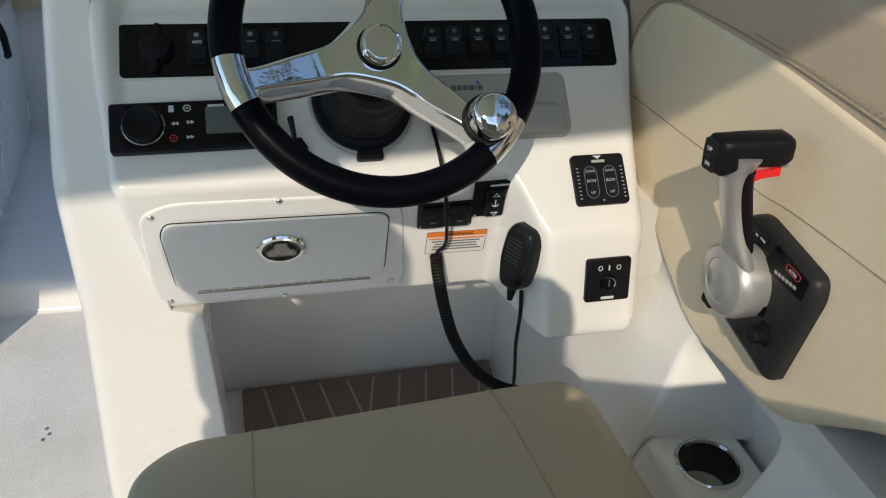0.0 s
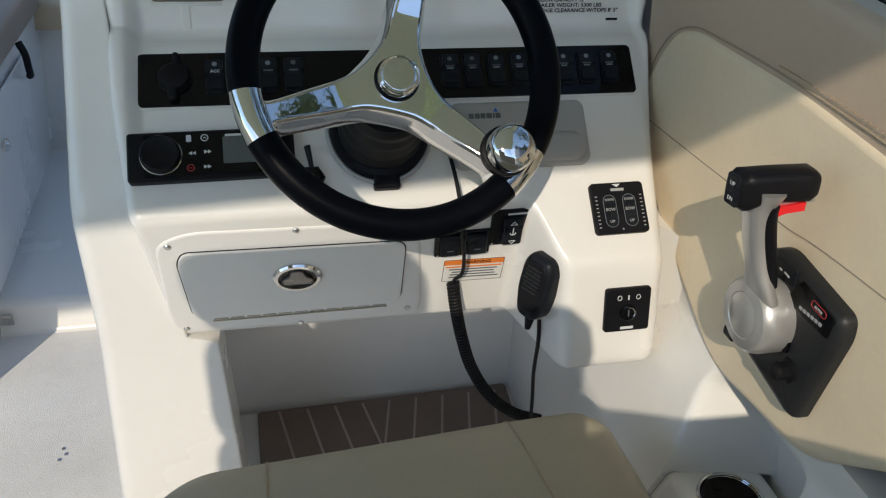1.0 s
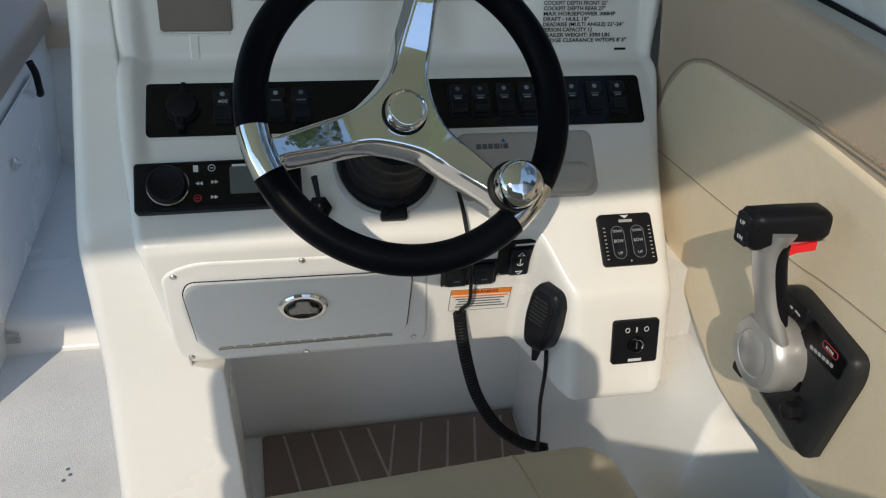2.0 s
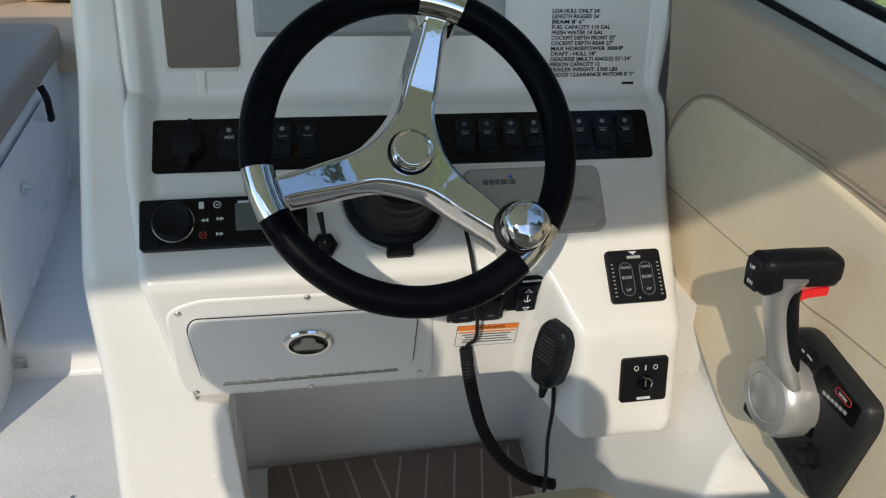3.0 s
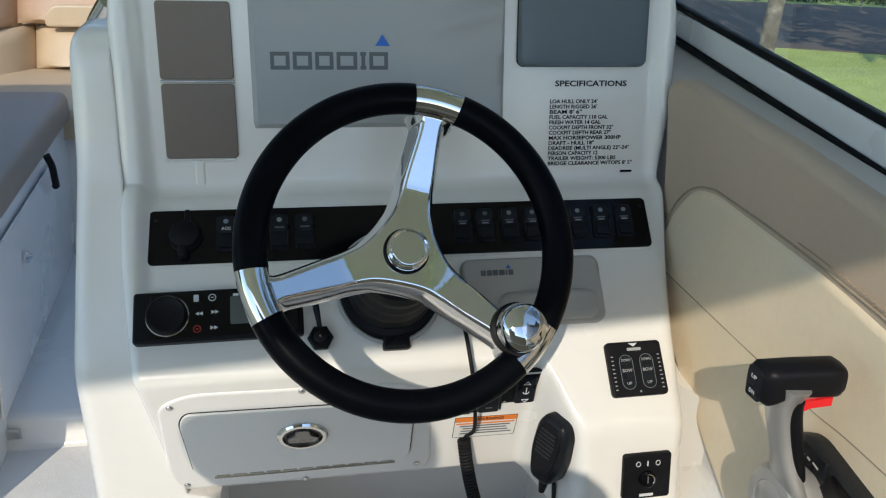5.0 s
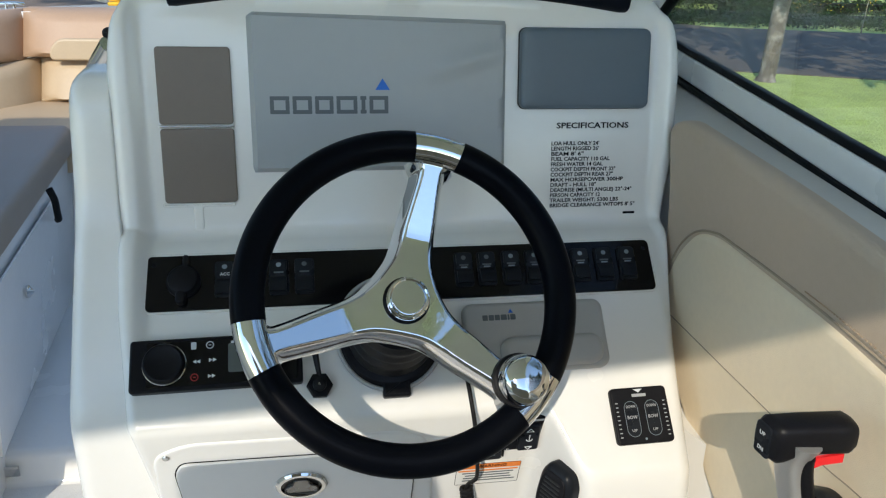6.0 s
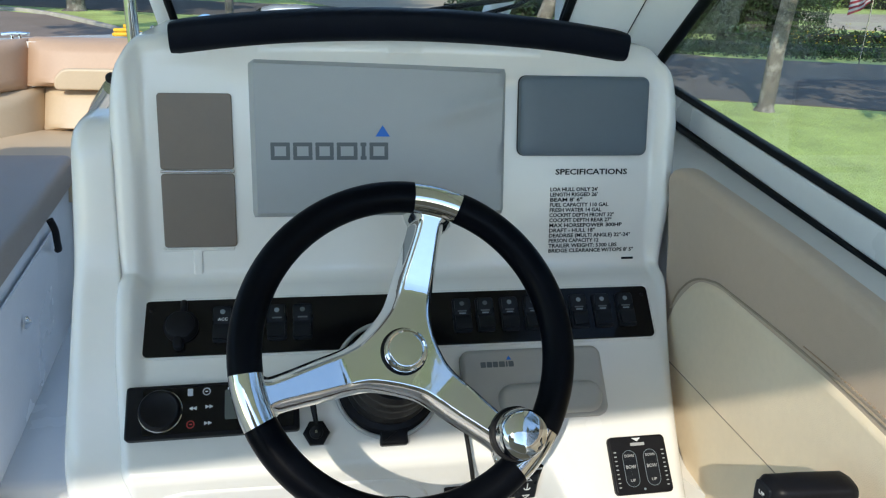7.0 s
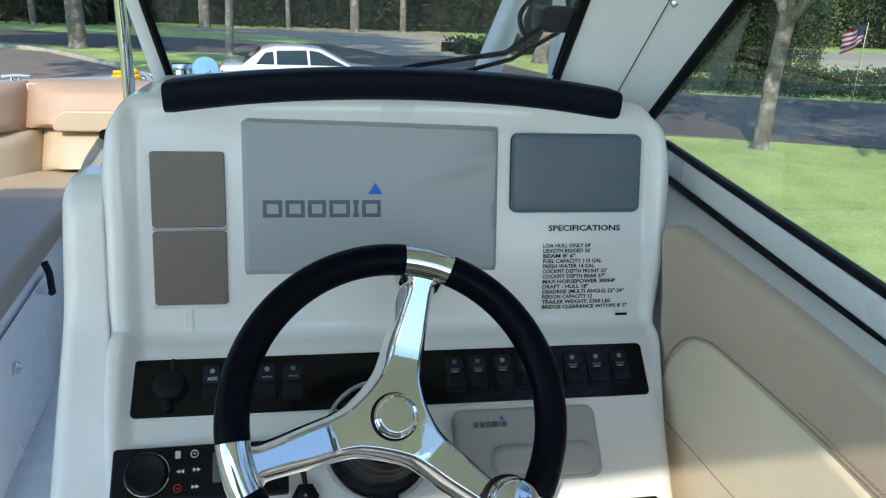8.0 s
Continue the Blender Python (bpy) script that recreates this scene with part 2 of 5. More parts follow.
def smooth_path(points, per=8):
    """A Catmull-Rom curve through the points."""
    ps = [Vector(p) for p in points]
    ps = [ps[0] * 2 - ps[1]] + ps + [ps[-1] * 2 - ps[-2]]
    out = []
    for i in range(1, len(ps) - 2):
        for s in range(per):
            t = s / per
            a, b, c, d = ps[i - 1:i + 3]
            out.append(0.5 * (2 * b + (c - a) * t + (2 * a - 5 * b + 4 * c - d) * t * t + (3 * b - a - 3 * c + d) * t ** 3))
    return out + [ps[-2]]


def tube(points, radius, n=12, bm=None, closed=False, flat=1.0):
    bm = bm or bmesh.new()
    ps = [Vector(p) for p in points]
    k, rings, side = len(ps), [], None
    for i, p in enumerate(ps):
        d = (ps[(i + 1) % k] - ps[i - 1]) if closed else (ps[min(i + 1, k - 1)] - ps[max(i - 1, 0)])
        d.normalize()
        if side is None:
            side = d.orthogonal().normalized()
        side = (side - d * side.dot(d)).normalized()
        up = d.cross(side)
        r = radius(i / (k - 1)) if callable(radius) else radius
        rings.append([bm.verts.new(p + side * r * math.cos(2 * math.pi * j / n) + up * r * flat * math.sin(2 * math.pi * j / n)) for j in range(n)])
    for a, b in (zip(rings, rings[1:] + rings[:1]) if closed else zip(rings, rings[1:])):
        for j in range(n):
            bm.faces.new((a[j], a[(j + 1) % n], b[(j + 1) % n], b[j]))
    if not closed:
        bm.faces.new(rings[-1])
        bm.faces.new(list(reversed(rings[0])))
    return bm


def grid(rows, bm=None):
    """A sheet through rows of points."""
    bm = bm or bmesh.new()
    vs = [[bm.verts.new(p) for p in row] for row in rows]
    for a, b in zip(vs, vs[1:]):
        for i in range(len(a) - 1):
            bm.faces.new((a[i], a[i + 1], b[i + 1], b[i]))
    return bm


def solid_grid(rows, thick):
    """A sheet with a back, thick metres behind it along the given vector, and closed edges."""
    bm = bmesh.new()
    off = Vector(thick)
    f = [[bm.verts.new(p) for p in row] for row in rows]
    b = [[bm.verts.new(Vector(p) + off) for p in row] for row in rows]
    nr, nc = len(f), len(f[0])
    for i in range(nr - 1):
        for j in range(nc - 1):
            bm.faces.new((f[i][j], f[i][j + 1], f[i + 1][j + 1], f[i + 1][j]))
            bm.faces.new((b[i][j], b[i + 1][j], b[i + 1][j + 1], b[i][j + 1]))
    for i in range(nr - 1):
        for j in (0, nc - 1):
            bm.faces.new((f[i][j], f[i + 1][j], b[i + 1][j], b[i][j]))
    for j in range(nc - 1):
        for i in (0, nr - 1):
            bm.faces.new((f[i][j], b[i][j], b[i][j + 1], f[i][j + 1]))
    return bm


def prism(points_a, points_b, bm=None):
    """A solid between two matching polygons in space."""
    bm = bm or bmesh.new()
    a, b = [bm.verts.new(p) for p in points_a], [bm.verts.new(p) for p in points_b]
    k = len(a)
    for i in range(k):
        bm.faces.new((a[i], a[(i + 1) % k], b[(i + 1) % k], b[i]))
    bm.faces.new(list(reversed(a)))
    bm.faces.new(b)
    return bm


def bevelled(bm, width, segments=3, angle=30):
    edges = [e for e in bm.edges if len(e.link_faces) == 2 and e.calc_face_angle(0) > radians(angle)]
    bmesh.ops.bevel(bm, geom=edges, offset=width, segments=segments, affect="EDGES", profile=0.5)
    return bm


def block(x0, y0, z0, x1, y1, z1, bevel=0.0, segments=3):
    bm = prism([(x0, y0, z0), (x1, y0, z0), (x1, y1, z0), (x0, y1, z0)], [(x0, y0, z1), (x1, y0, z1), (x1, y1, z1), (x0, y1, z1)])
    bmesh.ops.recalc_face_normals(bm, faces=bm.faces)
    return bevelled(bm, bevel, segments) if bevel else bm


def ss(a, b, v):
    t = min(1.0, max(0.0, (v - a) / (b - a)))
    return t * t * (3 - 2 * t)


def lerp_table(table, v):
    """Straight-line reading of a table of (key, value)."""
    if v <= table[0][0]:
        return table[0][1]
    for (a, x), (b, y) in zip(table, table[1:]):
        if v <= b:
            return x + (y - x) * (v - a) / (b - a)
    return table[-1][1]


def lettering(text, height, m, mat, parent, name="lettering", width=None, align="LEFT", bold=0.018):
    """Raised print in the built-in font, of a capital height, on the x-y plane of m; width squeezes it."""
    cu = bpy.data.curves.new("text", "FONT")
    cu.body, cu.size, cu.align_x, cu.resolution_u, cu.extrude = text, height / 0.69, align, 2, 0.00012
    cu.offset = bold * height
    tmp = bpy.data.objects.new("text", cu)
    me = bpy.data.meshes.new_from_object(tmp)
    bpy.data.objects.remove(tmp)
    if width:
        xs = [v.co.x for v in me.vertices]
        k = width / (max(xs) - min(xs))
        for v in me.vertices:
            v.co.x *= k
    me.materials.clear()
    me.materials.append(mat)
    ob = new(name, me)
    ob.parent = parent
    ob.matrix_basis = m
    return ob


# the faces of the dash: a point, the way up and the way out
def face(py, pz, uy, uz):
    u = Vector((0, uy, uz)).normalized()
    out = Vector((1, 0, 0)).cross(u)
    return py, pz, u, out


LOW = face(-0.080, 0.869, -0.297, 1.0)
SLOPE = face(0.0, 1.003, 1.0, 1.03)
UPPER = face(0.0955, 1.136, 0.19, 1.0)
POD = face(-0.157, 0.813, 0.2, 1.0)


def on(f, x, z, lift=0.0, turn=0.0):
    """The pose on a dash face at x and height z: its x to the right, its y up along the face, its z out of it."""
    py, pz, u, out = f
    s = (z - pz) / u.z
    p = Vector((x, py + u.y * s, z)) + out * lift
    m = Matrix(((1, 0, 0), (0, u.y, u.z), (0, out.y, out.z))).transposed().to_4x4()
    return Matrix.Translation(p) @ m @ pose(0, 0, 0, 0, 0, turn)


def up_len(f, z0, z1):
    return (z1 - z0) / f[2].z


# ---- the helm console ----
def fillet(points, radii, n=5, per=10):
    """A line through (y, z) points with rounded corners, evenly cut between them."""
    ps = [Vector(p) for p in points]
    out = []
    last = ps[0]
    for i in range(1, len(ps)):
        if i < len(ps) - 1:
            r = radii[i - 1]
            p = ps[i] + (ps[i - 1] - ps[i]).normalized() * r
            q = ps[i] + (ps[i + 1] - ps[i]).normalized() * r
        else:
            p = q = ps[i]
        out += [last.lerp(p, k / per) for k in range(per)]
        if i < len(ps) - 1:
            for k in range(n):
                t = k / n
                out.append(p * (1 - t) ** 2 + ps[i] * 2 * t * (1 - t) + q * t * t)
        last = q
    return out + [ps[-1]]


def shell(profile_at, left, right, nx, edge, rim=None, back=(0.2, 0.2), edge_right=None):
    """A moulded front: profiles across x, edges rounded back, with side walls running to the rear."""
    cols = []
    for i in range(nx + 1):
        u = i / nx
        u = 0.5 - 0.5 * math.cos(math.pi * u)
        prof = profile_at(u)
        col = []
        for j, p in enumerate(prof):
            xl, xr = left(p.y), right(p.y)
            x = xl + (xr - xl) * u
            a, b = prof[max(j - 1, 0)], prof[min(j + 1, len(prof) - 1)]
            t = (b - a).normalized()
            nrm = Vector((-t.y, t.x))
            push = 0.0
            for d, e in ((x - xl, edge), (xr - x, edge_right or edge)):
                if d < e:
                    push -= e - math.sqrt(max(0.0, e * e - (e - d) ** 2))
            if rim:
                push += rim(x, p.y)
            col.append(Vector((x, p.x + nrm.x * push, p.y + nrm.y * push)))
        cols.append(col)
    first = [Vector((p.x, p.y + back[0], p.z)) for p in cols[0]]
    last = [Vector((p.x, p.y + back[1], p.z)) for p in cols[-1]]
    return grid([first] + cols + [last])


console = thing("helm_console", "white moulded fibreglass boat helm console with sloping dash", "boat console")


def dash_profile(u):
    x = -0.33 + 0.675 * u
    b = ss(0.156, 0.212, x)
    top = 1.322 + 0.013 * (1 - (x / 0.31) ** 2)
    mix = lambda p, q: (p[0] + (q[0] - p[0]) * b, p[1] + (q[1] - p[1]) * b)
    pts = [mix((0.26, 0.700), (0.10, 0.700)), mix((-0.0316, 0.706), (-0.179, 0.704)), mix((-0.0917, 0.9085), (-0.150, 0.8485)),
           (0.0525, 1.0571), (0.0815, 1.0625), (0.0955 + 0.19 * (top - 1.136), top), (0.34, top)]
    k = 1 + 2.0 * b
    return fillet(pts, (0.008 * k, 0.010 + 0.003 * b, 0.0145, 0.0145, 0.026), per=9)


def dash_rim(x, z):
    side = max(1 - ss(-0.314, -0.293, x), ss(0.312, 0.330, x), ss(1.308, 1.322, z))
    return side * (0.013 * ss(0.92, 1.03, z) + 0.004 * math.exp(-((z - 1.058) / 0.030) ** 2))


dash = part("dash_moulding", shell(
    dash_profile,
    lambda z: lerp_table([(0.70, -0.293), (0.90, -0.313), (1.0, -0.328), (1.10, -0.334), (1.26, -0.333), (1.30, -0.326), (1.32, -0.313), (1.335, -0.295)], z),
    lambda z: lerp_table([(0.70, 0.303), (0.86, 0.306), (0.93, 0.312), (1.05, 0.328), (1.15, 0.344), (1.26, 0.346), (1.30, 0.338), (1.32, 0.325), (1.335, 0.305)], z),
    130, 0.013, dash_rim, edge_right=0.020), GEL, console, "white gelcoat dash with raised rim", 50)


def pillar_profile(u):
    pts = [(-0.050, 0.0), (-0.037, 0.70), (-0.046, 0.895), (0.076, 1.095), (0.104, 1.243), (0.17, 1.247)]
    return fillet(pts, (0.03, 0.03, 0.03, 0.035), per=9)


part("side_moulding", shell(
    pillar_profile,
    lambda z: lerp_table([(0.0, -0.425), (0.40, -0.412), (0.70, -0.392), (1.06, -0.384), (1.20, -0.379), (1.255, -0.377), (1.272, -0.371)], z),
    lambda z: lerp_table([(0.0, -0.222), (0.48, -0.235), (0.705, -0.244), (0.7051, -0.281), (0.88, -0.303), (1.0, -0.3235), (1.10, -0.3305), (1.27, -0.3305)], z),
    40, 0.020, None, (0.06, 0.06), edge_right=0.003), GEL, console, "rounded white fibreglass side of the console", 50)


part("side_panel", prism(*[[(x, 0.10, 0.0), (x, 0.90, 0.0), (x, 0.90, 1.02), (x, 0.10, 1.20)] for x in (-0.368, -0.338)]), GEL, console)

# the knee space: back wall, footrest and its mat
part("knee_wall", solid_grid([[(x, 0.268 - 0.02 * (z - 0.31), z) for x in (-0.30, 0.0, 0.36)] for z in (0.0, 0.31, 0.72)], (0, 0.03, 0)), GEL, console)
part("footrest", block(-0.30, 0.06, 0.0, 0.36, 0.268, 0.300, 0.02), GEL, console)

# raised frame of the glove box
glove = thing("glove_box", "white lockable glove box with a steel latch and piano hinge", "glove box", on(LOW, -0.137, 0.80))
gy = lambda z: up_len(LOW, 0.80, z)
fr = [(-0.153, gy(0.714)), (0.153, gy(0.714)), (0.160, gy(0.735)), (0.150, gy(0.862)), (0.118, gy(0.886)), (-0.120, gy(0.889)), (-0.157, gy(0.872)), (-0.161, gy(0.75))]
part("frame", slab(round_poly(fr, 0.022, 6), 0.006, 0.004, -0.004), GEL_DOOR, glove)
dr = [(-0.112, gy(0.734)), (0.112, gy(0.737)), (0.130, gy(0.752)), (0.132, gy(0.855)), (-0.128, gy(0.858)), (-0.136, gy(0.842)), (-0.131, gy(0.748))]
part("gap", slab(inset(round_poly(dr, 0.016, 6), -0.0016), 0.0004, 0, 0.0019), SATBLACK, glove, "dark gap round the door")
door = part("door", slab(round_poly(dr, 0.016, 6), 0.0035, 0.0012, 0.002), GEL_DOOR, glove)
for x, z in ((-0.142, 0.870), (0.002, 0.884), (0.141, 0.729), (0.0, 0.716), (-0.143, 0.723)):
    bm = lathe([(0.0040, 0.0015), (0.0040, 0.0030), (0.0028, 0.0042), (0.001, 0.0045)], 16, m=Matrix.Translation((x, gy(z), 0)))
    part("screw", bm, STEEL, glove, "small steel screw")
hinge = part("hinge", tube([(-0.108 + 0.0, gy(0.7385), 0.0055), (0.112, gy(0.7415), 0.0055)], 0.0020, 10), STEEL, glove, "long steel piano hinge")
for i in range(11):
    x = -0.098 + i * 0.020
    part("knuckle", block(x - 0.0085, gy(0.7388) + x * 0.012, 0.004, x + 0.0085, gy(0.7438) + x * 0.012, 0.0062, 0.0008, 1), STEEL, hinge)
latch = part("latch_ring", lathe([(0.0300, 0.005), (0.0300, 0.0075), (0.0275, 0.0098), (0.0235, 0.0100), (0.0225, 0.0070), (0.0225, 0.0058)], 48,
                                 m=Matrix.Translation((0.0, gy(0.809), 0)) @ Matrix.Diagonal((1, 0.80, 1, 1))), CHROME, glove, "polished steel flush latch")
part("latch_cup", lathe([(0.0226, 0.0062), (0.012, 0.0058), (0.001, 0.0058)], 32, m=Matrix.Translation((0, gy(0.809), 0)) @ Matrix.Diagonal((1, 0.80, 1, 1))), DARKSTEEL, latch)
tee = round_poly([(-0.018, -0.013), (0.018, -0.013), (0.019, -0.001), (0.009, 0.003), (0.008, 0.013), (-0.008, 0.013), (-0.009, 0.003), (-0.019, -0.001)], 0.005)
part("pull", slab(tee, 0.003, 0.0015, 0.006, m=Matrix.Translation((0, gy(0.809), 0))), GUNMETAL, latch)
part("pull_edge", tube([Vector((x, y + gy(0.809), 0.0093)) for x, y in tee], 0.0010, 8, closed=True), DARKSTEEL, latch)

# ---- dash fittings ----
# brown accessory panels
for z0, z1 in ((1.1895, 1.2745), (1.1005, 1.1850)):
    h = up_len(UPPER, z0, z1)
    ob = part("accessory_panel", slab(rounded(0.082, h, 0.004), 0.004, 0.0012, -0.001), BROWN, console, "flat brown accessory panel")
    ob.matrix_basis = on(UPPER, -0.2405, (z0 + z1) / 2)
ob = part("panel_strip", slab(rounded(0.083, 0.0030, 0.001), 0.0042, 0.001, -0.001), STEEL, console, "thin bright strip between brown panels")
ob.matrix_basis = on(UPPER, -0.2405, 1.1873)
rec = [(-0.041, 0.006), (-0.041, 0.001), (-0.007, 0.001), (-0.007, -0.032), (0.004, -0.032), (0.004, 0.001), (0.041, 0.001), (0.041, 0.006)]
ob = part("moulded_relief", slab(round_poly(rec, 0.003), 0.0022, 0.0018, -0.0005), GEL, console, "faint moulded relief under the panels")
ob.matrix_basis = on(UPPER, -0.2435, 1.0945)

# large grey display cover, slightly buckled
disp = thing("display_cover", "large pale grey plastic sun cover over the chart plotter", "display cover", on(UPPER, -0.029, 1.222))
W2, H2 = 0.302, up_len(UPPER, 1.134, 1.310)


def cover_z(x, y):
    crease = math.exp(-((y - 0.016 - 0.28 * (x - 0.02)) / 0.012) ** 2) * ss(0.0, 0.12, x)
    ripple = 0.0012 * ss(0.11, 0.15, x) * math.sin(y * 70)
    return 0.0125 + 0.004 * crease + ripple + 0.002 * (1 - (x / 0.151) ** 2)


rows = []
for j in range(31):
    v = -1 + 2 * j / 30
    row = []
    for i in range(49):
        u = -1 + 2 * i / 48
        x, y = u * W2 / 2, v * H2 / 2
        y += -0.004 * u if v > 0 else 0.0
        d = min((1 - abs(u)) * W2 / 2, (1 - abs(v)) * H2 / 2)
        x *= 1 - 0.012 * ss(0.93, 1.0, abs(v)) * ss(0.9, 1, abs(u))
        row.append((x, y, cover_z(x, y) * ss(-0.0006, 0.006, d)))
    rows.append(row)
part("cover", grid(rows), GREYCOV, disp, smooth=60)
for i, w in enumerate((0.022, 0.022, 0.021, 0.024, 0.007, 0.022)):
    x = -0.128 + (0.0, 0.0255, 0.051, 0.0755, 0.103, 0.1135)[i] + w / 2
    bm = bmesh.new()
    for y in (-0.0078, 0.0078):
        slab(rounded(w, 0.0045, 0.0008, 2, x, -0.0115 + y), 0.0004, 0, cover_z(x, -0.0115 + y), bm)
    for sx in ((-1, 1) if w > 0.01 else (0,)):
        slab(rounded(0.0045, 0.0112, 0.0008, 2, x + sx * (w / 2 - 0.00225), -0.0115), 0.0004, 0, cover_z(x, -0.0115), bm)
    part("mark_bar", bm, GREYINK, disp, "grey maker's mark drawn as plain bars")
tri = slab([(-0.0075, 0.0055), (0.0095, 0.0055), (0.001, 0.0185)], 0.0005, 0, 0.0160)
part("triangle_mark", tri, BLUEINK, disp, "blue triangle").location = (0.0, 0.0, -0.0006)

# slate cover of the small display
inst = thing("instrument_cover", "dark slate plastic cover over a small instrument", "instrument cover", on(UPPER, 0.2195, 1.2515))
IH = up_len(UPPER, 1.204, 1.299)
part("surround", slab(rounded(0.164, IH, 0.009, 7), 0.006, 0.002, -0.001), SATBLACK, inst)
part("cover", slab(rounded(0.163, IH - 0.001, 0.009, 7), 0.0125, 0.006, 0.004, crown=0.001), SLATE, inst)
part("lip", slab(rounded(0.120, 0.004, 0.0018, 4, 0.0, -IH / 2 + 0.0035), 0.003, 0.001, 0.0125), SLATE, inst)

# the printed specification list
spec = thing("specification_print", "black printed specifications list on the white dash", "printed list", on(UPPER, 0.19, 1.165))
lettering("SPECIFICATIONS", 0.0068, pose(-0.002, up_len(UPPER, 1.165, 1.181), 0.0008), INK, spec, "title", 0.094, bold=0.03)
LINES = ("LOA HULL ONLY 24'", "LENGTH RIGGED 26'", "BEAM 8' 6\"", "FUEL CAPACITY 110 GAL", "FRESH WATER 14 GAL", "COCKPIT DEPTH FRONT 32\"", "COCKPIT DEPTH REAR 27\"",
         "MAX HORSEPOWER 300HP", "DRAFT - HULL 18\"", "DEADRISE (MULTI ANGLE) 22\u00b0-24\u00b0", "PERSON CAPACITY 12", "TRAILER WEIGHT: 5300 LBS", "BRIDGE CLEARANCE W/TOPS 8' 5\"")
WIDE = (0.062, 0.062, 0.042, 0.077, 0.068, 0.085, 0.082, 0.096, 0.060, 0.108, 0.066, 0.091, 0.113)
for i, (words, w) in enumerate(zip(LINES, WIDE)):
    lettering(words, 0.0046, pose(-0.008, -0.0046 - i * 0.0065, 0.0008), INK, spec, "line", w, bold=0.03)
part("model_bar", slab(rounded(0.016, 0.0030, 0.0005, 2, 0.098, -0.0918), 0.0003, 0, 0.0008), INK, spec)

# brow pad along the top of the dash
rows = []
for i in range(61):
    u = -1 + 2 * i / 60
    x = 0.004 + 0.266 * u
    a = 0.020 * (1 - u * u)
    end = 1.0 if abs(u) < 0.985 else 0.93
    ring = []
    for k in range(18):
        t = 2 * math.pi * k / 18
        c, s = math.cos(t), math.sin(t)
        py = 0.142 + 0.031 * math.copysign(abs(c) ** 0.6, c) * end - 0.006 * s
        pz = 1.3335 + a + 0.0188 * math.copysign(abs(s) ** 0.6, s) * end
        ring.append((x, py, pz))
    rows.append(ring + [ring[0]])
bm = grid(rows)
bmesh.ops.remove_doubles(bm, verts=bm.verts, dist=1e-6)
bmesh.ops.holes_fill(bm, edges=[e for e in bm.edges if e.is_boundary])
brow = thing("brow_pad", "black padded vinyl roll along the dash top", "dash pad")
part("roll", bm, BROWPAD, brow, smooth=40)

# switch panel
sw = thing("switch_panel", "gloss black panel with rocker switches and a socket", "switch panel", on(SLOPE, 0.0, 1.0270))
H1 = up_len(SLOPE, 1.0035, 1.0505)
part("plate", slab(rounded(0.600, H1, 0.006), 0.004, 0.001, -0.001), GLOSSBLACK, sw)
part("bead", tube([Vector((x, y, 0.0004)) for x, y in rounded(0.602, H1 + 0.002, 0.007)], 0.0016, 8, closed=True), GEL, sw, "raised white lip")


def rocker(x, words=2, lit=False):
    r = part("rocker", slab(rounded(0.0225, 0.043, 0.004), 0.0035, 0.0012, 0.0025), ROCKER, sw)
    r.location = (x, 0.002, 0)
    rows = [[(sx * 0.0088, y, 0.0058 + 0.0034 * math.sin(abs(y) / 0.018 * 1.5) + 0.0016 * (y < 0)) for sx in (-1, -0.9, 0, 0.9, 1)] for y in [-0.018 + 0.0036 * k for k in range(11)]]
    part("paddle", solid_grid(rows, (0, 0, -0.003)), ROCKER, r)
    part("symbol", lathe([(0.0030, 0.0090), (0.0018, 0.0094), (0.0010, 0.0092)], 10, m=Matrix.Translation((0, 0.0135, 0))), DIMINK if not lit else GREYINK, r)
    for k in range(words):
        part("caption_bar", slab(rounded(0.011 - 0.003 * (k % 2), 0.0017, 0.0003, 1, 0, 0.0046 - 0.0030 * k), 0.0003, 0, 0.0078), GREYINK if k == 0 else DIMINK, r)
    return r


for x in (0.062, 0.090, 0.120, 0.149, 0.178, 0.207, 0.237, 0.267):
    rocker(x, 2, x < 0.1)
for x, n in ((-0.183, 2), (-0.154, 1), (-0.125, 1)):
    rocker(x, n, x > -0.13)
r = rocker(-0.214, 1)
lettering("ACC", 0.0036, pose(-0.005, 0.003, 0.0085), WHITEINK, r, "caption")
sock = part("socket_cap", lathe([(0.019, 0.003), (0.019, 0.007), (0.0165, 0.0095), (0.0155, 0.013), (0.012, 0.0145), (0.002, 0.0150)], 36, m=Matrix.Translation((-0.259, 0.001, 0))), SATBLACK, sw, "rubber cap of the power socket")
part("tab", slab(rounded(0.011, 0.016, 0.005, 5, -0.261, -0.019), 0.010, 0.003, 0.004), SATBLACK, sock)
part("strap", slab(rounded(0.007, 0.020, 0.003, 4, -0.257, 0.022), 0.006, 0.002, 0.003), SATBLACK, sock)
for x in (-0.292, 0.292):
    part("screw", lathe([(0.0026, 0.003), (0.0022, 0.0042), (0.0005, 0.0045)], 12, m=Matrix.Translation((x, 0.021, 0))), SATBLACK, sw)

# marine radio
rad = thing("marine_stereo", "black marine stereo with a round volume knob", "stereo", on(SLOPE, -0.2205, 0.9590, 0, 0.6))
RH = up_len(SLOPE, 0.9385, 0.9795)
part("body", slab(rounded(0.181, RH, 0.004), 0.014, 0.003, -0.001), SATBLACK, rad)
part("fascia", slab(rounded(0.158, RH - 0.008, 0.003, 5, 0.006, 0.0), 0.0015, 0.0006, 0.0131), GLOSSBLACK, rad)
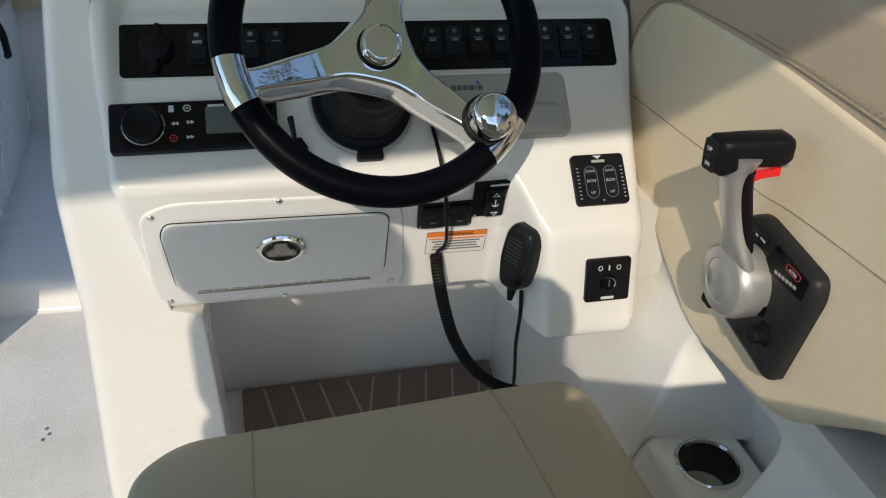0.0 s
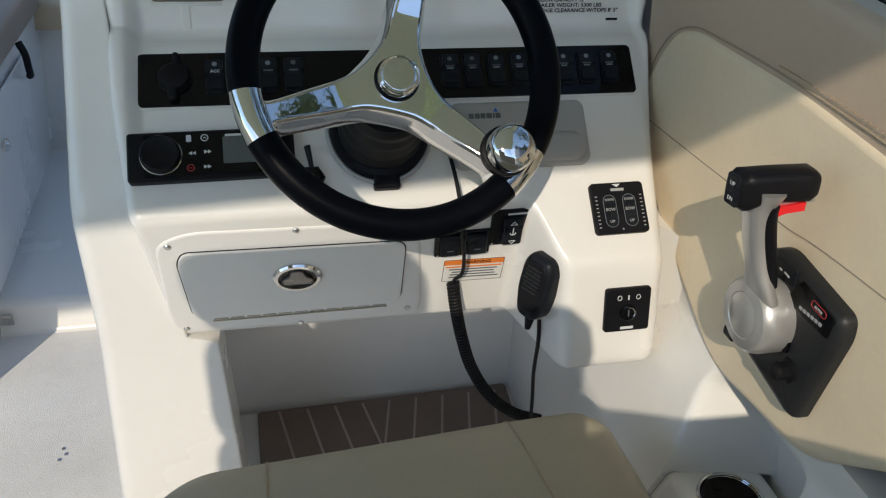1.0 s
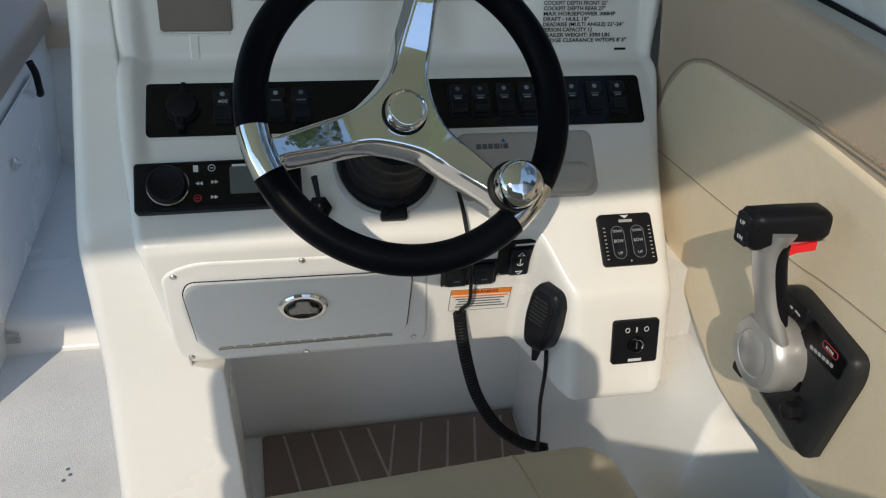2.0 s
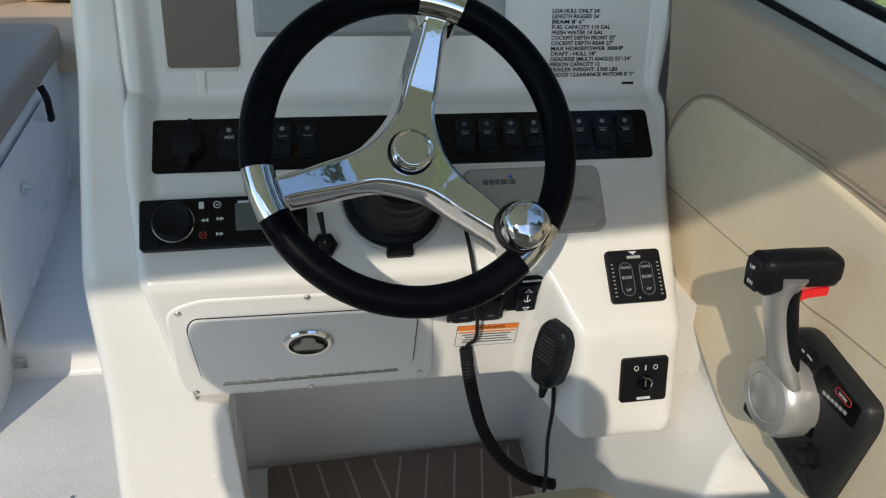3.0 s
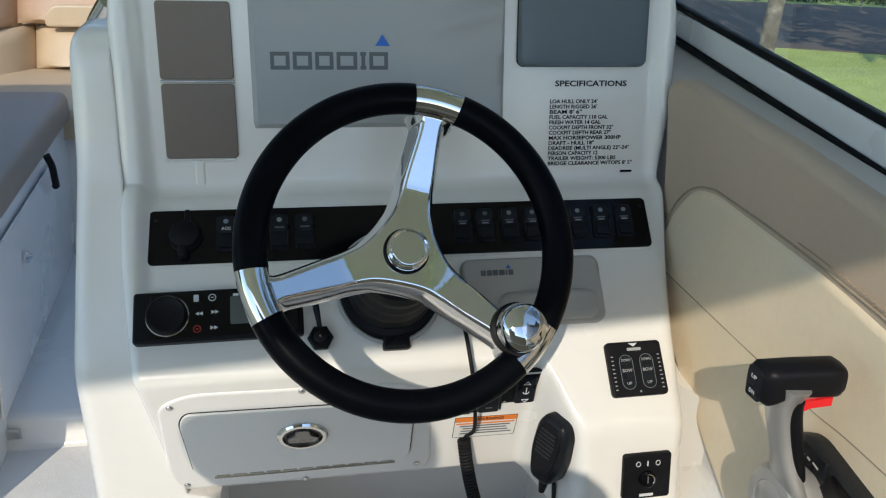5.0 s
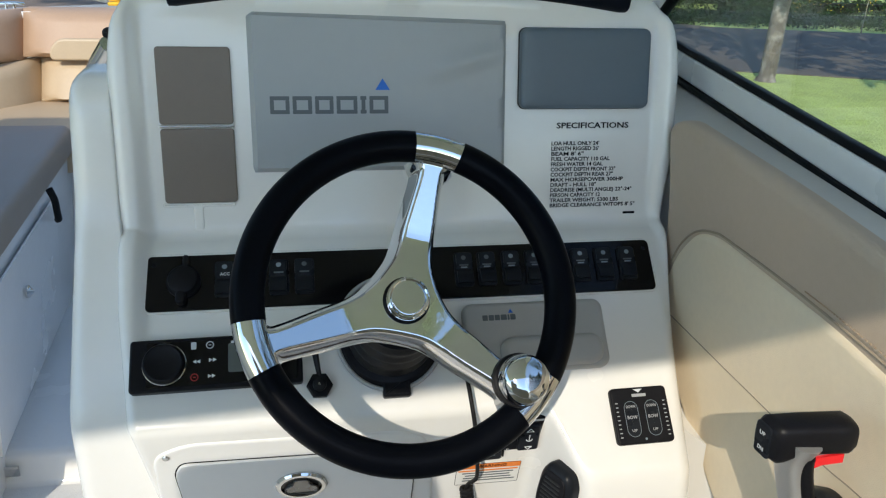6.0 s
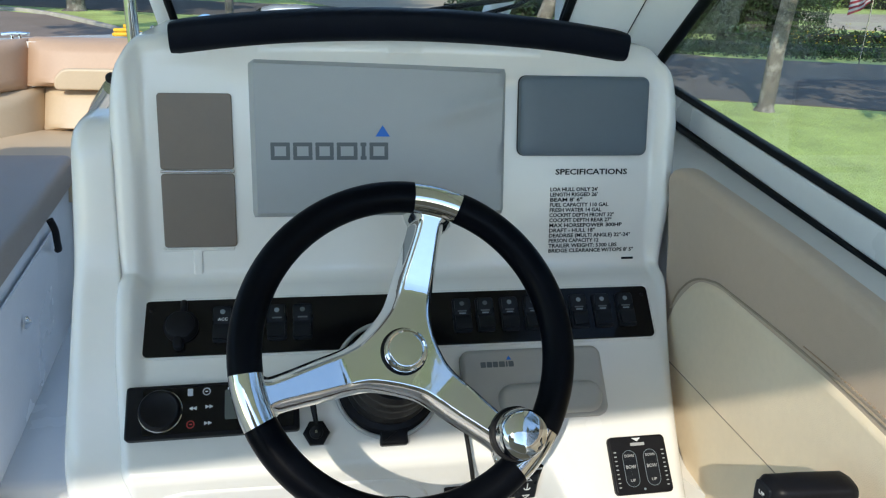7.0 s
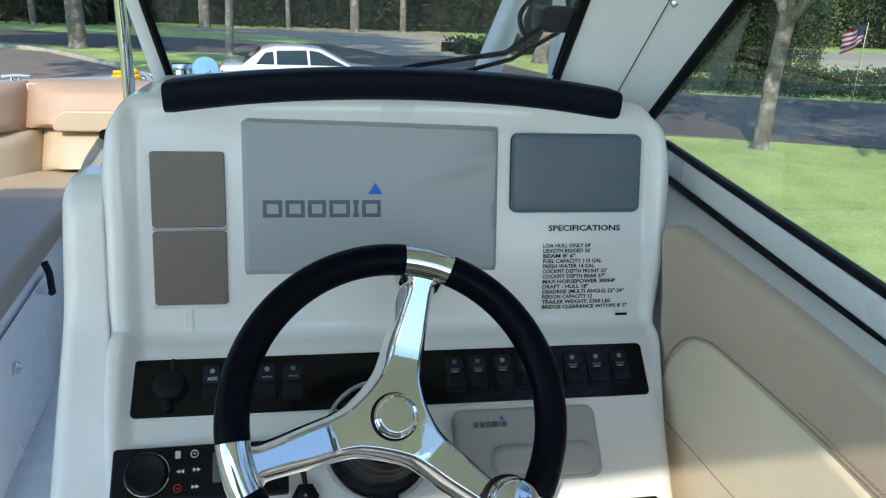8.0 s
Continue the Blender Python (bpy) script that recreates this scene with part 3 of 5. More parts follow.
knob = part("volume_knob", lathe([(0.0215, 0.014), (0.0215, 0.0215), (0.0200, 0.0240), (0.0185, 0.0245), (0.0170, 0.0235), (0.001, 0.0232)], 48, m=Matrix.Translation((-0.054, 0.0, 0))), SATBLACK, rad)
part("ring", lathe([(0.0222, 0.0142), (0.0228, 0.0155), (0.0218, 0.0165)], 48, m=Matrix.Translation((-0.054, 0, 0)), cap=False), STEEL, knob)
part("display", slab(rounded(0.056, 0.032, 0.002, 4, 0.040, 0.003), 0.0008, 0.0003, 0.0145), LCD, rad, "grey liquid crystal display")
for x, y, w, mat in ((-0.024, 0.0185, 0.006, WHITEINK), (-0.007, 0.0185, 0.008, WHITEINK), (-0.021, 0.001, 0.008, WHITEINK), (-0.004, 0.002, 0.008, WHITEINK), (-0.023, -0.016, 0.008, REDINK), (-0.005, -0.0155, 0.008, WHITEINK)):
    if mat is REDINK or w == 0.008 and y > 0.01:
        bm = tube([Vector((x + 0.0037 * math.cos(a), y + 0.0037 * math.sin(a), 0.0147)) for a in [k * math.pi / 8 for k in range(16)]], 0.0006, 6, closed=True)
        slab(rounded(0.003, 0.0012, 0.0003, 1, x, y), 0.0004, 0, 0.0146, bm)
    elif w == 0.006:
        bm = slab(rounded(0.0055, 0.008, 0.0008, 2, x, y), 0.0004, 0, 0.0146)
    else:
        bm = bmesh.new()
        s = -1 if y > -0.01 and x < -0.01 else 1
        for k in (0, 1):
            pts = [(x + s * (-0.004 + 0.004 * k), y - 0.0022), (x + s * (0.0 + 0.004 * k), y), (x + s * (-0.004 + 0.004 * k), y + 0.0022)]
            slab(pts if s > 0 else pts[::-1], 0.0004, 0, 0.0146, bm)
    part("button_mark", bm, mat, rad)
part("maker_bar", slab(rounded(0.018, 0.0032, 0.0006, 2, 0.024, RH / 2 - 0.0085), 0.0003, 0, 0.0147), WHITEINK, rad)

# safety stop switch
stop = thing("stop_switch", "black engine stop switch with a toggle lever", "switch", on(SLOPE, -0.112, 0.9365))
part("nut", lathe([(0.0145, 0.0), (0.0145, 0.007), (0.0125, 0.0085), (0.006, 0.0090)], 6), SATBLACK, stop)
part("button", lathe([(0.0075, 0.0085), (0.0070, 0.013), (0.004, 0.0145), (0.0005, 0.0147)], 20), RUBBER, stop)
part("pin", lathe([(0.0018, 0.0145), (0.0014, 0.0152), (0.0003, 0.0153)], 12), STEEL, stop)
part("lever", tube([(0, 0.010, 0.006), (-0.002, 0.022, 0.011), (-0.004, 0.036, 0.012)], lambda t: 0.0028 + 0.0016 * t, 10, flat=0.7), SATBLACK, stop)

# small pale transducer cover
tc = thing("small_cover", "small pale grey plastic cover with a moulded bump", "cover", on(SLOPE, 0.1385, 0.9670))
TH = up_len(SLOPE, 0.9375, 0.9970)
part("cover", slab(rounded(0.170, TH, 0.012, 6), 0.012, 0.005, -0.001), GREYCOV2, tc)
part("bump", slab(rounded(0.122, 0.036, 0.016, 7, 0.016, -0.020), 0.010, 0.0075, 0.0105), GREYCOV2, tc)
bm = bmesh.new()
for i, w in enumerate((0.0062, 0.0062, 0.006, 0.007, 0.002, 0.0062)):
    x = -0.062 + (0.0, 0.0074, 0.0146, 0.0218, 0.0300, 0.0332)[i] + w / 2
    slab(rounded(w, 0.0066, 0.0006, 1, x, 0.0225), 0.0003, 0, 0.0111, bm)
part("maker_mark", bm, GREYINK, tc)
part("triangle_mark", slab([(-0.031, 0.0275), (-0.025, 0.0275), (-0.028, 0.0325)], 0.0003, 0, 0.0111), BLUEINK, tc)

# trim tab keypad
tab = thing("trim_tab_keypad", "black square trim tab keypad with white legends", "keypad", on(SLOPE, 0.2505, 0.8955, 0, 0.5))
TS = up_len(SLOPE, 0.8735, 0.9180)
KW = 0.068
part("plate", slab(rounded(KW, TS + 0.002, 0.005), 0.008, 0.002, -0.001), SATBLACK, tab)
for sx in (-1, 1):
    pad = part("button", slab(rounded(0.016, 0.040, 0.008, 6, sx * 0.0125, -0.004), 0.0008, 0.0004, 0.0069), ROCKER, tab)
    part("outline", tube([Vector((x, y, 0.0076)) for x, y in rounded(0.016, 0.040, 0.008, 6, sx * 0.0125, -0.004)], 0.0003, 6, closed=True), DIMINK, pad)
    lettering("DOWN", 0.0030, pose(sx * 0.0125, 0.0085, 0.0079), PALEINK, pad, "legend", 0.011, "CENTER")
    lettering("BOW", 0.0037, pose(sx * 0.0125, -0.0040, 0.0079), PALEINK, pad, "legend", 0.012, "CENTER")
    lettering("UP", 0.0030, pose(sx * 0.0125, -0.0185, 0.0079), PALEINK, pad, "legend", 0.006, "CENTER")
    for k in range(9):
        part("indicator", slab(rounded(0.0030, 0.0012, 0.0004, 1, sx * 0.0285, 0.0145 - 0.0048 * k), 0.0003, 0, 0.0070), PALEINK, tab)
part("maker_mark", slab(rounded(0.017, 0.0034, 0.0006, 2, 0.0, 0.0225), 0.0003, 0, 0.0070), PALEINK, tab)
part("maker_wedge", slab([(0.0, 0.0255), (0.005, 0.0295), (-0.006, 0.0295)], 0.0003, 0, 0.0070), WHITEINK, tab)
part("lamp", lathe([(0.0015, 0.0068), (0.0012, 0.0074), (0.0003, 0.0075)], 12, m=Matrix.Translation((0, -0.0270, 0))), DIMINK, tab)

# key switch
key = thing("key_switch", "black square ignition key switch plate", "key switch", on(POD, 0.2555, 0.7880, 0, 0.5))
KS = up_len(POD, 0.760, 0.816)
part("plate", slab(rounded(0.0585, KS, 0.004), 0.0065, 0.0018, -0.001), SATBLACK, key)
part("barrel", lathe([(0.0105, 0.0055), (0.0105, 0.0085), (0.0085, 0.0095), (0.0083, 0.0080), (0.001, 0.0080)], 28, m=Matrix.Translation((0.0, -0.003, 0))), GLOSSBLACK, key)
part("slot", slab(rounded(0.0018, 0.009, 0.0005, 2, 0.0, -0.003), 0.0008, 0.0003, 0.0080), STEEL, key)
part("key_arc", tube([Vector((0.0075 * math.cos(a), -0.003 + 0.0075 * math.sin(a), 0.0096)) for a in [0.3 * k - 0.6 for k in range(9)]], 0.0007, 6), STEEL, key)
for x in (-0.0115, 0.0, 0.0125):
    bm = slab(rounded(0.0016, 0.0066, 0.0005, 2, x, 0.0165), 0.0003, 0, 0.0056) if x == 0 else tube([Vector((x + 0.0026 * math.cos(a), 0.0165 + 0.0030 * math.sin(a), 0.0057)) for a in [k * math.pi / 6 for k in range(12)]], 0.0005, 6, closed=True)
    part("mark", bm, WHITEINK, key)
part("maker_bar", slab(rounded(0.017, 0.0035, 0.0005, 1, 0.0, -0.0235), 0.0003, 0, 0.0056), WHITEINK, key)

# windlass and accessory switch plates under the wheel
for x, z, w, h, kind in ((0.066, 0.8445, 0.070, 0.040, 0), (0.126, 0.8675, 0.054, 0.056, 1)):
    plate = thing("accessory_switch", "black accessory switch plate under the steering wheel" if not kind else "black anchor windlass switch plate with up and down arrows", "switch", on(LOW, x, z, 0.001, 2.0), "switches under the wheel")
    part("plate", slab(rounded(w, h * 1.04, 0.003), 0.005, 0.0012, -0.002), GLOSSBLACK if not kind else SATBLACK, plate)
    for i in range(2 if not kind else 1):
        xx = (-0.016 + 0.034 * i) if not kind else 0.0
        rk = part("rocker", slab(rounded(0.025, 0.033 if not kind else 0.044, 0.003, 4, xx, 0 if not kind else -0.004), 0.006, 0.002, 0.002), ROCKER, plate)
        if kind:
            part("mark", tube([Vector((0, y, 0.0083)) for y in (0.004, -0.007)], 0.0006, 6), WHITEINK, rk)
            part("mark", tube([Vector((0.0035 * math.cos(a), -0.004 + 0.0035 * math.sin(a), 0.0083)) for a in [math.pi + k * math.pi / 8 for k in range(9)]], 0.0006, 6), WHITEINK, rk)
            for s, y in ((1, 0.010), (-1, -0.018)):
                arrow = [(-0.004, y), (0.004, y), (0.0, y + s * 0.005)]
                part("mark", tube([Vector((px, py, 0.0083)) for px, py in arrow], 0.0007, 6, closed=True), WHITEINK, rk)
        else:
            part("mark", slab(rounded(0.008, 0.0018, 0.0004, 1, xx, -0.006), 0.0003, 0, 0.0081), DIMINK, rk)
    if kind:
        part("caption_bar", slab(rounded(0.024, 0.0030, 0.0005, 1, 0.004, h / 2 - 0.004), 0.0003, 0, 0.0031), WHITEINK, plate)
    for sx in (-1, 1):
        part("screw", lathe([(0.0022, 0.002), (0.0020, 0.0040), (0.0004, 0.0043)], 12, m=Matrix.Translation((sx * (w / 2 - 0.004), -h / 2 + 0.003, 0))), STEEL, plate)

# warning label
warn = thing("warning_label", "white warning label with an orange band", "label", on(LOW, 0.0865, 0.7930, 0, -0.5))
part("sheet", slab(rounded(0.080, 0.042, 0.001, 2), 0.0004, 0, 0.0003), LABELW, warn)
part("band", slab(rounded(0.079, 0.0095, 0.0005, 1, 0, 0.0157), 0.0003, 0, 0.0006), ORANGE, warn)
lettering("WARNING", 0.0052, pose(0.004, 0.0130, 0.0010), INK, warn, "title", 0.036, "CENTER")
part("text_bar", slab(rounded(0.074, 0.0026, 0.0003, 1, 0, 0.0070), 0.0003, 0, 0.0006), ORANGE, warn)
for i, w in enumerate((0.064, 0.056, 0.060, 0.066)):
    part("text_bar", slab(rounded(w, 0.0022, 0.0003, 1, 0.0 if i < 3 else 0.002, 0.0020 - 0.0050 * i), 0.0002, 0, 0.0006), GREYINK, warn)
part("border", tube([Vector((x, y, 0.0006)) for x, y in rounded(0.079, 0.041, 0.001, 2)], 0.0004, 6, closed=True), INK, warn)

# ---- steering wheel ----
el, az = radians(35), radians(5)
axis = Vector((math.sin(az) * math.cos(el), -math.cos(az) * math.cos(el), math.sin(el)))
wx = Vector((0, 0, 1)).cross(axis).normalized()
wy = axis.cross(wx)
WC = Vector((-0.0265, -0.1695, 1.0945))
WM = Matrix.Translation(WC) @ Matrix((wx, wy, axis)).transposed().to_4x4()
wheel = thing("steering_wheel", "black-rimmed three-spoke steering wheel in polished stainless steel", "steering wheel", WM)
RIM, RT = 0.1455, 0.0152
SPOKES = (radians(90 - 16.5), radians(90 - 134.5), radians(90 + 103))


def rim_arc(a0, a1, r, n):
    return tube([Vector((RIM * math.cos(a0 + (a1 - a0) * k / n), RIM * math.sin(a0 + (a1 - a0) * k / n), 0)) for k in range(n + 1)], r, 22)


order = sorted(SPOKES)
for i, a in enumerate(order):
    b = order[(i + 1) % 3] + (2 * math.pi if i == 2 else 0)
    part("rim_grip", rim_arc(a + 0.155, b - 0.155, RT, 34), GRIPFOAM, wheel, "black soft-grip rim section")
    part("rim_sleeve", rim_arc(a - 0.158, a + 0.158, RT * 0.985, 12), CHROME, wheel, "polished steel rim section")
outline = []
ARM = [(0.0295, 0.0215), (0.040, 0.0176), (0.055, 0.0152), (0.077, 0.0138), (0.100, 0.0118), (0.118, 0.0105), (0.128, 0.0110), (0.137, 0.0150)]
knots = []
for i, a in enumerate(order):
    d, n = Vector((math.cos(a), math.sin(a))), Vector((-math.sin(a), math.cos(a)))
    knots += [(*(d * r - n * w), 0) for r, w in ARM] + [(*(d * r + n * w), 0) for r, w in reversed(ARM)]
    m_ = (a + order[(i + 1) % 3] + (2 * math.pi if i == 2 else 0)) / 2
    knots.append((0.0325 * math.cos(m_), 0.0325 * math.sin(m_), 0))
outline = [(p.x, p.y) for p in smooth_path(knots + knots[:1], 4)[:-1]]
pl = bmesh.new()
rings = []
for d, z in ((-0.0070, -0.054), (-0.0012, -0.0270), (0.0, -0.0248), (0.0012, -0.0228), (0.0030, -0.0220), (0.0034, -0.0220), (0.0042, -0.0220)):
    rings.append([pl.verts.new((x, y, z)) for x, y in inset(outline, d)])
for a, b in zip(rings, rings[1:]):
    for k in range(len(a)):
        pl.faces.new((a[k - 1], a[k], b[k], b[k - 1]))
pl.faces.new(rings[-1])
pl.faces.new(list(reversed(rings[0])))
for a in order:
    d = Vector((math.cos(a), math.sin(a), 0))
    for k in range(6):
        bmesh.ops.bisect_plane(pl, geom=pl.verts[:] + pl.edges[:] + pl.faces[:], plane_co=d * (0.049 + 0.004 * k), plane_no=d)
for v in pl.verts:
    out = max(v.co.x * math.cos(a) + v.co.y * math.sin(a) for a in order)
    v.co.z += 0.0180 * (out - 0.059) / 0.075 if out > 0.069 else 0.0180 / 0.075 * max(0.0, out - 0.049) ** 2 / 0.040
part("spokes", pl, CHROME, wheel, "polished steel three-armed spoke plate", 28)
part("hub_ring", lathe([(0.0225, -0.025), (0.0225, -0.0215), (0.0212, -0.0205), (0.0205, -0.020)], 48), SATBLACK, wheel)
part("hub_cap", lathe([(0.0200, -0.023), (0.0203, -0.0100), (0.0195, -0.0074), (0.0180, -0.0066), (0.0166, -0.0074), (0.0158, -0.0070), (0.0152, -0.0068), (0.0146, -0.0068), (0.008, -0.0068), (0.0005, -0.0068)], 48), CHROME, wheel, "polished hub nut")
kd = Vector((math.cos(SPOKES[1]), math.sin(SPOKES[1]), -0.10)) * 0.123
kn = part("turning_knob", lathe([(0.0215, 0.030), (0.0228, 0.034), (0.0228, 0.043), (0.0212, 0.051), (0.017, 0.0555), (0.010, 0.0575), (0.0005, 0.058)], 48, m=Matrix.Translation(kd)), CHROME, wheel, "polished steel turning knob")
part("collar", lathe([(0.0235, 0.020), (0.0245, 0.023), (0.0245, 0.031), (0.0215, 0.033)], 48, m=Matrix.Translation(kd)), RUBBER, kn)
part("stem", lathe([(0.012, -0.004), (0.012, 0.022)], 24, m=Matrix.Translation(kd)), CHROME, kn)
part("ridge", lathe([(0.0226, 0.0355), (0.0234, 0.0365), (0.0226, 0.0375)], 48, m=Matrix.Translation(kd), cap=False), SATBLACK, kn)
# tilt column and its bezel
col = thing("steering_column", "black tilt steering column with a round bezel", "steering column", on(SLOPE, -0.031, 0.9735))
part("bezel", lathe([(0.060, -0.004), (0.060, 0.006), (0.055, 0.012), (0.046, 0.014), (0.044, 0.010)], 56), SATBLACK, col, "round black bezel")
part("bezel_lip", tube([Vector((0.0605 * math.cos(a), 0.004 + 0.066 * math.sin(a), 0.007)) for a in [k * math.pi / 28 for k in range(56)]], 0.0026, 8, closed=True), GREYCOV2, col, "thin grey lip round the bezel")
cm = (on(SLOPE, -0.031, 0.9735)).inverted()
c0 = on(SLOPE, -0.031, 0.9735).translation
ctop = WC - axis * 0.034
mid = c0.lerp(ctop, 0.70) + Vector((0, 0, 0.004))
part("boot", tube([cm @ c0.lerp(mid, -0.1 + 1.1 * k / 24) for k in range(25)], lambda t: 0.050 - 0.008 * t + 0.0016 * math.sin(30 * t), 36), RUBBER, col, "ribbed rubber boot")
part("shaft", tube([cm @ p for p in (mid, ctop)], lambda t: 0.030 - 0.006 * t, 32), STEEL, col, "steel column sleeve")
part("tilt_lever", slab(rounded(0.031, 0.024, 0.003, 4, 0.003, -0.058), 0.012, 0.003, -0.001), SATBLACK, col)

# ---- radio microphone, cords ----
mic = thing("radio_microphone", "black hand-held radio microphone hanging on its clip", "microphone", pose(0.156, -0.124, 0.808, 80, 3, -60) @ Matrix.Diagonal((0.88, 1, 1, 1)))
body = round_poly([(-0.017, -0.046), (0.017, -0.046), (0.027, -0.010), (0.0265, 0.026), (0.017, 0.041), (-0.017, 0.041), (-0.0265, 0.026), (-0.027, -0.010)], 0.012, 5)
part("case", slab(body, 0.028, 0.009, -0.010), ROCKER, mic, smooth=50)
part("face_plate", slab(round_poly([(-0.014, -0.034), (0.014, -0.034), (0.021, -0.008), (0.0205, 0.022), (0.013, 0.033), (-0.013, 0.033), (-0.0205, 0.022), (-0.021, -0.008)], 0.008, 4), 0.0022, 0.0014, 0.0172), SATBLACK, mic, smooth=50)
for i in range(7):
    part("grille_rib", slab(rounded(0.030 - 0.0016 * abs(i - 3), 0.0026, 0.0012, 2, -0.001, 0.024 - i * 0.0050), 0.0018, 0.0006, 0.0190), HOUSING, mic)
part("side_key", slab(rounded(0.006, 0.034, 0.003, 4, -0.0255, 0.004), 0.014, 0.003, -0.004), RUBBER, mic)
part("clip_disc", lathe([(0.016, -0.016), (0.016, -0.011), (0.013, -0.009)], 28, m=Matrix.Translation((0.010, 0.010, 0))), STEEL, mic)
part("strain_relief", tube([(0, -0.044, 0.002), (0, -0.066, 0.000)], lambda t: 0.008 - 0.004 * t, 14), RUBBER, mic)
cord = thing("microphone_cord", "thin black cable hanging from the radio microphone", "cable")
part("cable", tube(smooth_path([(0.160, -0.124, 0.752), (0.163, -0.122, 0.715), (0.166, -0.112, 0.655), (0.174, -0.10, 0.590), (0.180, -0.09, 0.50), (0.185, -0.08, 0.40)]), 0.0026, 10), RUBBER, cord)
coil = thing("coiled_cord", "black coiled cord hanging from the dash", "cable")
part("straight", tube(smooth_path([(0.050, -0.050, 0.955), (0.051, -0.094, 0.935), (0.056, -0.112, 0.895), (0.063, -0.100, 0.840), (0.068, -0.075, 0.800), (0.062, -0.062, 0.782), (0.060, -0.060, 0.770)]), 0.0024, 10), RUBBER, coil)
run = smooth_path([(0.060, -0.060, 0.776), (0.066, -0.060, 0.735), (0.078, -0.058, 0.68), (0.095, -0.055, 0.625), (0.125, -0.055, 0.570), (0.165, -0.055, 0.530), (0.21, -0.05, 0.505)], 20)
dist = [0.0]
for a, b in zip(run, run[1:]):
    dist.append(dist[-1] + (b - a).length)
turns, pts, steps = 62, [], 62 * 10
for k in range(steps):
    s = dist[-1] * k / (steps - 1)
    i = max(j for j in range(len(dist)) if dist[j] <= s + 1e-9)
    i = min(i, len(run) - 2)
    p = run[i].lerp(run[i + 1], (s - dist[i]) / max(1e-9, dist[i + 1] - dist[i]))
    d = (run[i + 1] - run[i]).normalized()
    n1 = d.cross(Vector((0, 1, 0))).normalized()
    n2 = d.cross(n1)
    a = 2 * math.pi * turns * k / steps
    pts.append(p + (n1 * math.cos(a) + n2 * math.sin(a)) * 0.0066)
part("coil", tube(pts, 0.0024, 6), RUBBER, coil)

# footrest mat with pale lines
mat_ = thing("foot_mat", "brown foam footrest mat with pale diagonal lines", "mat", pose(0, 0, 0.300))
part("foam", slab([(x, y) for x, y in round_poly([(-0.222, 0.085), (0.245, 0.085), (0.252, 0.258), (-0.230, 0.246)], 0.01)], 0.010, 0.002), MATV, mat_)
for i in range(9):
    x = -0.19 + i * 0.052
    s = 0.030 if i < 4 else -0.030
    bm = prism([(x - 0.0022, 0.24, 0.0085), (x + 0.0022, 0.24, 0.0085), (x + s + 0.0022, 0.09, 0.0085), (x + s - 0.0022, 0.09, 0.0085)],
               [(x - 0.0022, 0.24, 0.0108), (x + 0.0022, 0.24, 0.0108), (x + s + 0.0022, 0.09, 0.0108), (x + s - 0.0022, 0.09, 0.0108)])
    part("groove_line", bm, MATLINE, mat_)


# ---- the side of the cockpit ----
# side liner under the pad, with the recess for the cup
def liner_x(y, z):
    lean = 0.338 - 0.45 * max(0.0, 0.775 - z)
    fore = -0.250 - 0.38 * min(0.10, max(0.0, 0.74 - z))
    inn = ss(fore, fore - 0.032, y) * ss(-0.440, -0.405, y) * ss(0.774, 0.728, z) if z > 0.60 else 0.0
    if 0.60 < z < 0.638:
        inn = ss(-0.288, -0.294, y) * ss(-0.440, -0.434, y)
    return lean + (0.405 - lean) * inn


ys = [0.30 - 0.0125 * i for i in range(26)] + [-0.02 - 0.004 * i for i in range(120)] + [-0.52 - 0.05 * i for i in range(14)]
side = part("wall_starboard", solid_grid([[(liner_x(y, z) if z > 0.6 or y > 9 else 0.338 - 0.45 * (0.775 - max(z, 0.60)), y, z) for y in ys]
                                           for z in [0.0, 0.3, 0.45, 0.52, 0.58, 0.6001] + [0.61 + 0.0075 * k for k in range(28)]], (0.14, 0, 0)), GEL, None,
            "white moulded cockpit side liner with a cup recess", 60, "boat side", kind="structure")
part("pod_web", solid_grid([[(x, y, z) for x, y in ((0.262, 0.26), (0.275, 0.12), (0.295, 0.0), (0.318, -0.09), (0.345, -0.16))] for z in (0.2, 0.45, 0.60, 0.72, 0.86)], (0.02, 0.04, 0)), GEL, console, "white web below the console pod", 60)

# cup holder ledge and steel insert
CUP = Vector((0.334, -0.343, 0.640))
rows = []
for ax, ay, dz, p, off in ((0.0345, 0.0345, 0.0, 2, 0.0), (0.042, 0.046, 0.0, 2.4, -0.005), (0.049, 0.062, 0.0, 4, -0.014), (0.055, 0.074, -0.001, 7, -0.021),
                       (0.059, 0.077, -0.005, 8, -0.021), (0.066, 0.078, -0.020, 9, -0.021), (0.076, 0.078, -0.045, 9, -0.021), (0.076, 0.078, -0.12, 9, -0.021)):
    ring = []
    for k in range(48):
        a = 2 * math.pi * k / 48
        c, q = math.cos(a), math.sin(a)
        f = (abs(c) ** p + abs(q) ** p) ** (-1 / p)
        ring.append((CUP.x + ax * f * c, CUP.y + off + ay * f * q, CUP.z + dz))
    rows.append(ring + ring[:1])
part("cup_ledge", grid(rows), GEL, side, smooth=60)
cup = thing("cup_holder", "stainless steel drop-in cup holder", "cup holder", Matrix.Translation(CUP))
part("rim", lathe([(0.0345, -0.002), (0.0388, 0.0), (0.0392, 0.0014), (0.0375, 0.0030), (0.0352, 0.0026), (0.0335, 0.000)], 48, cap=False), CHROME, cup)
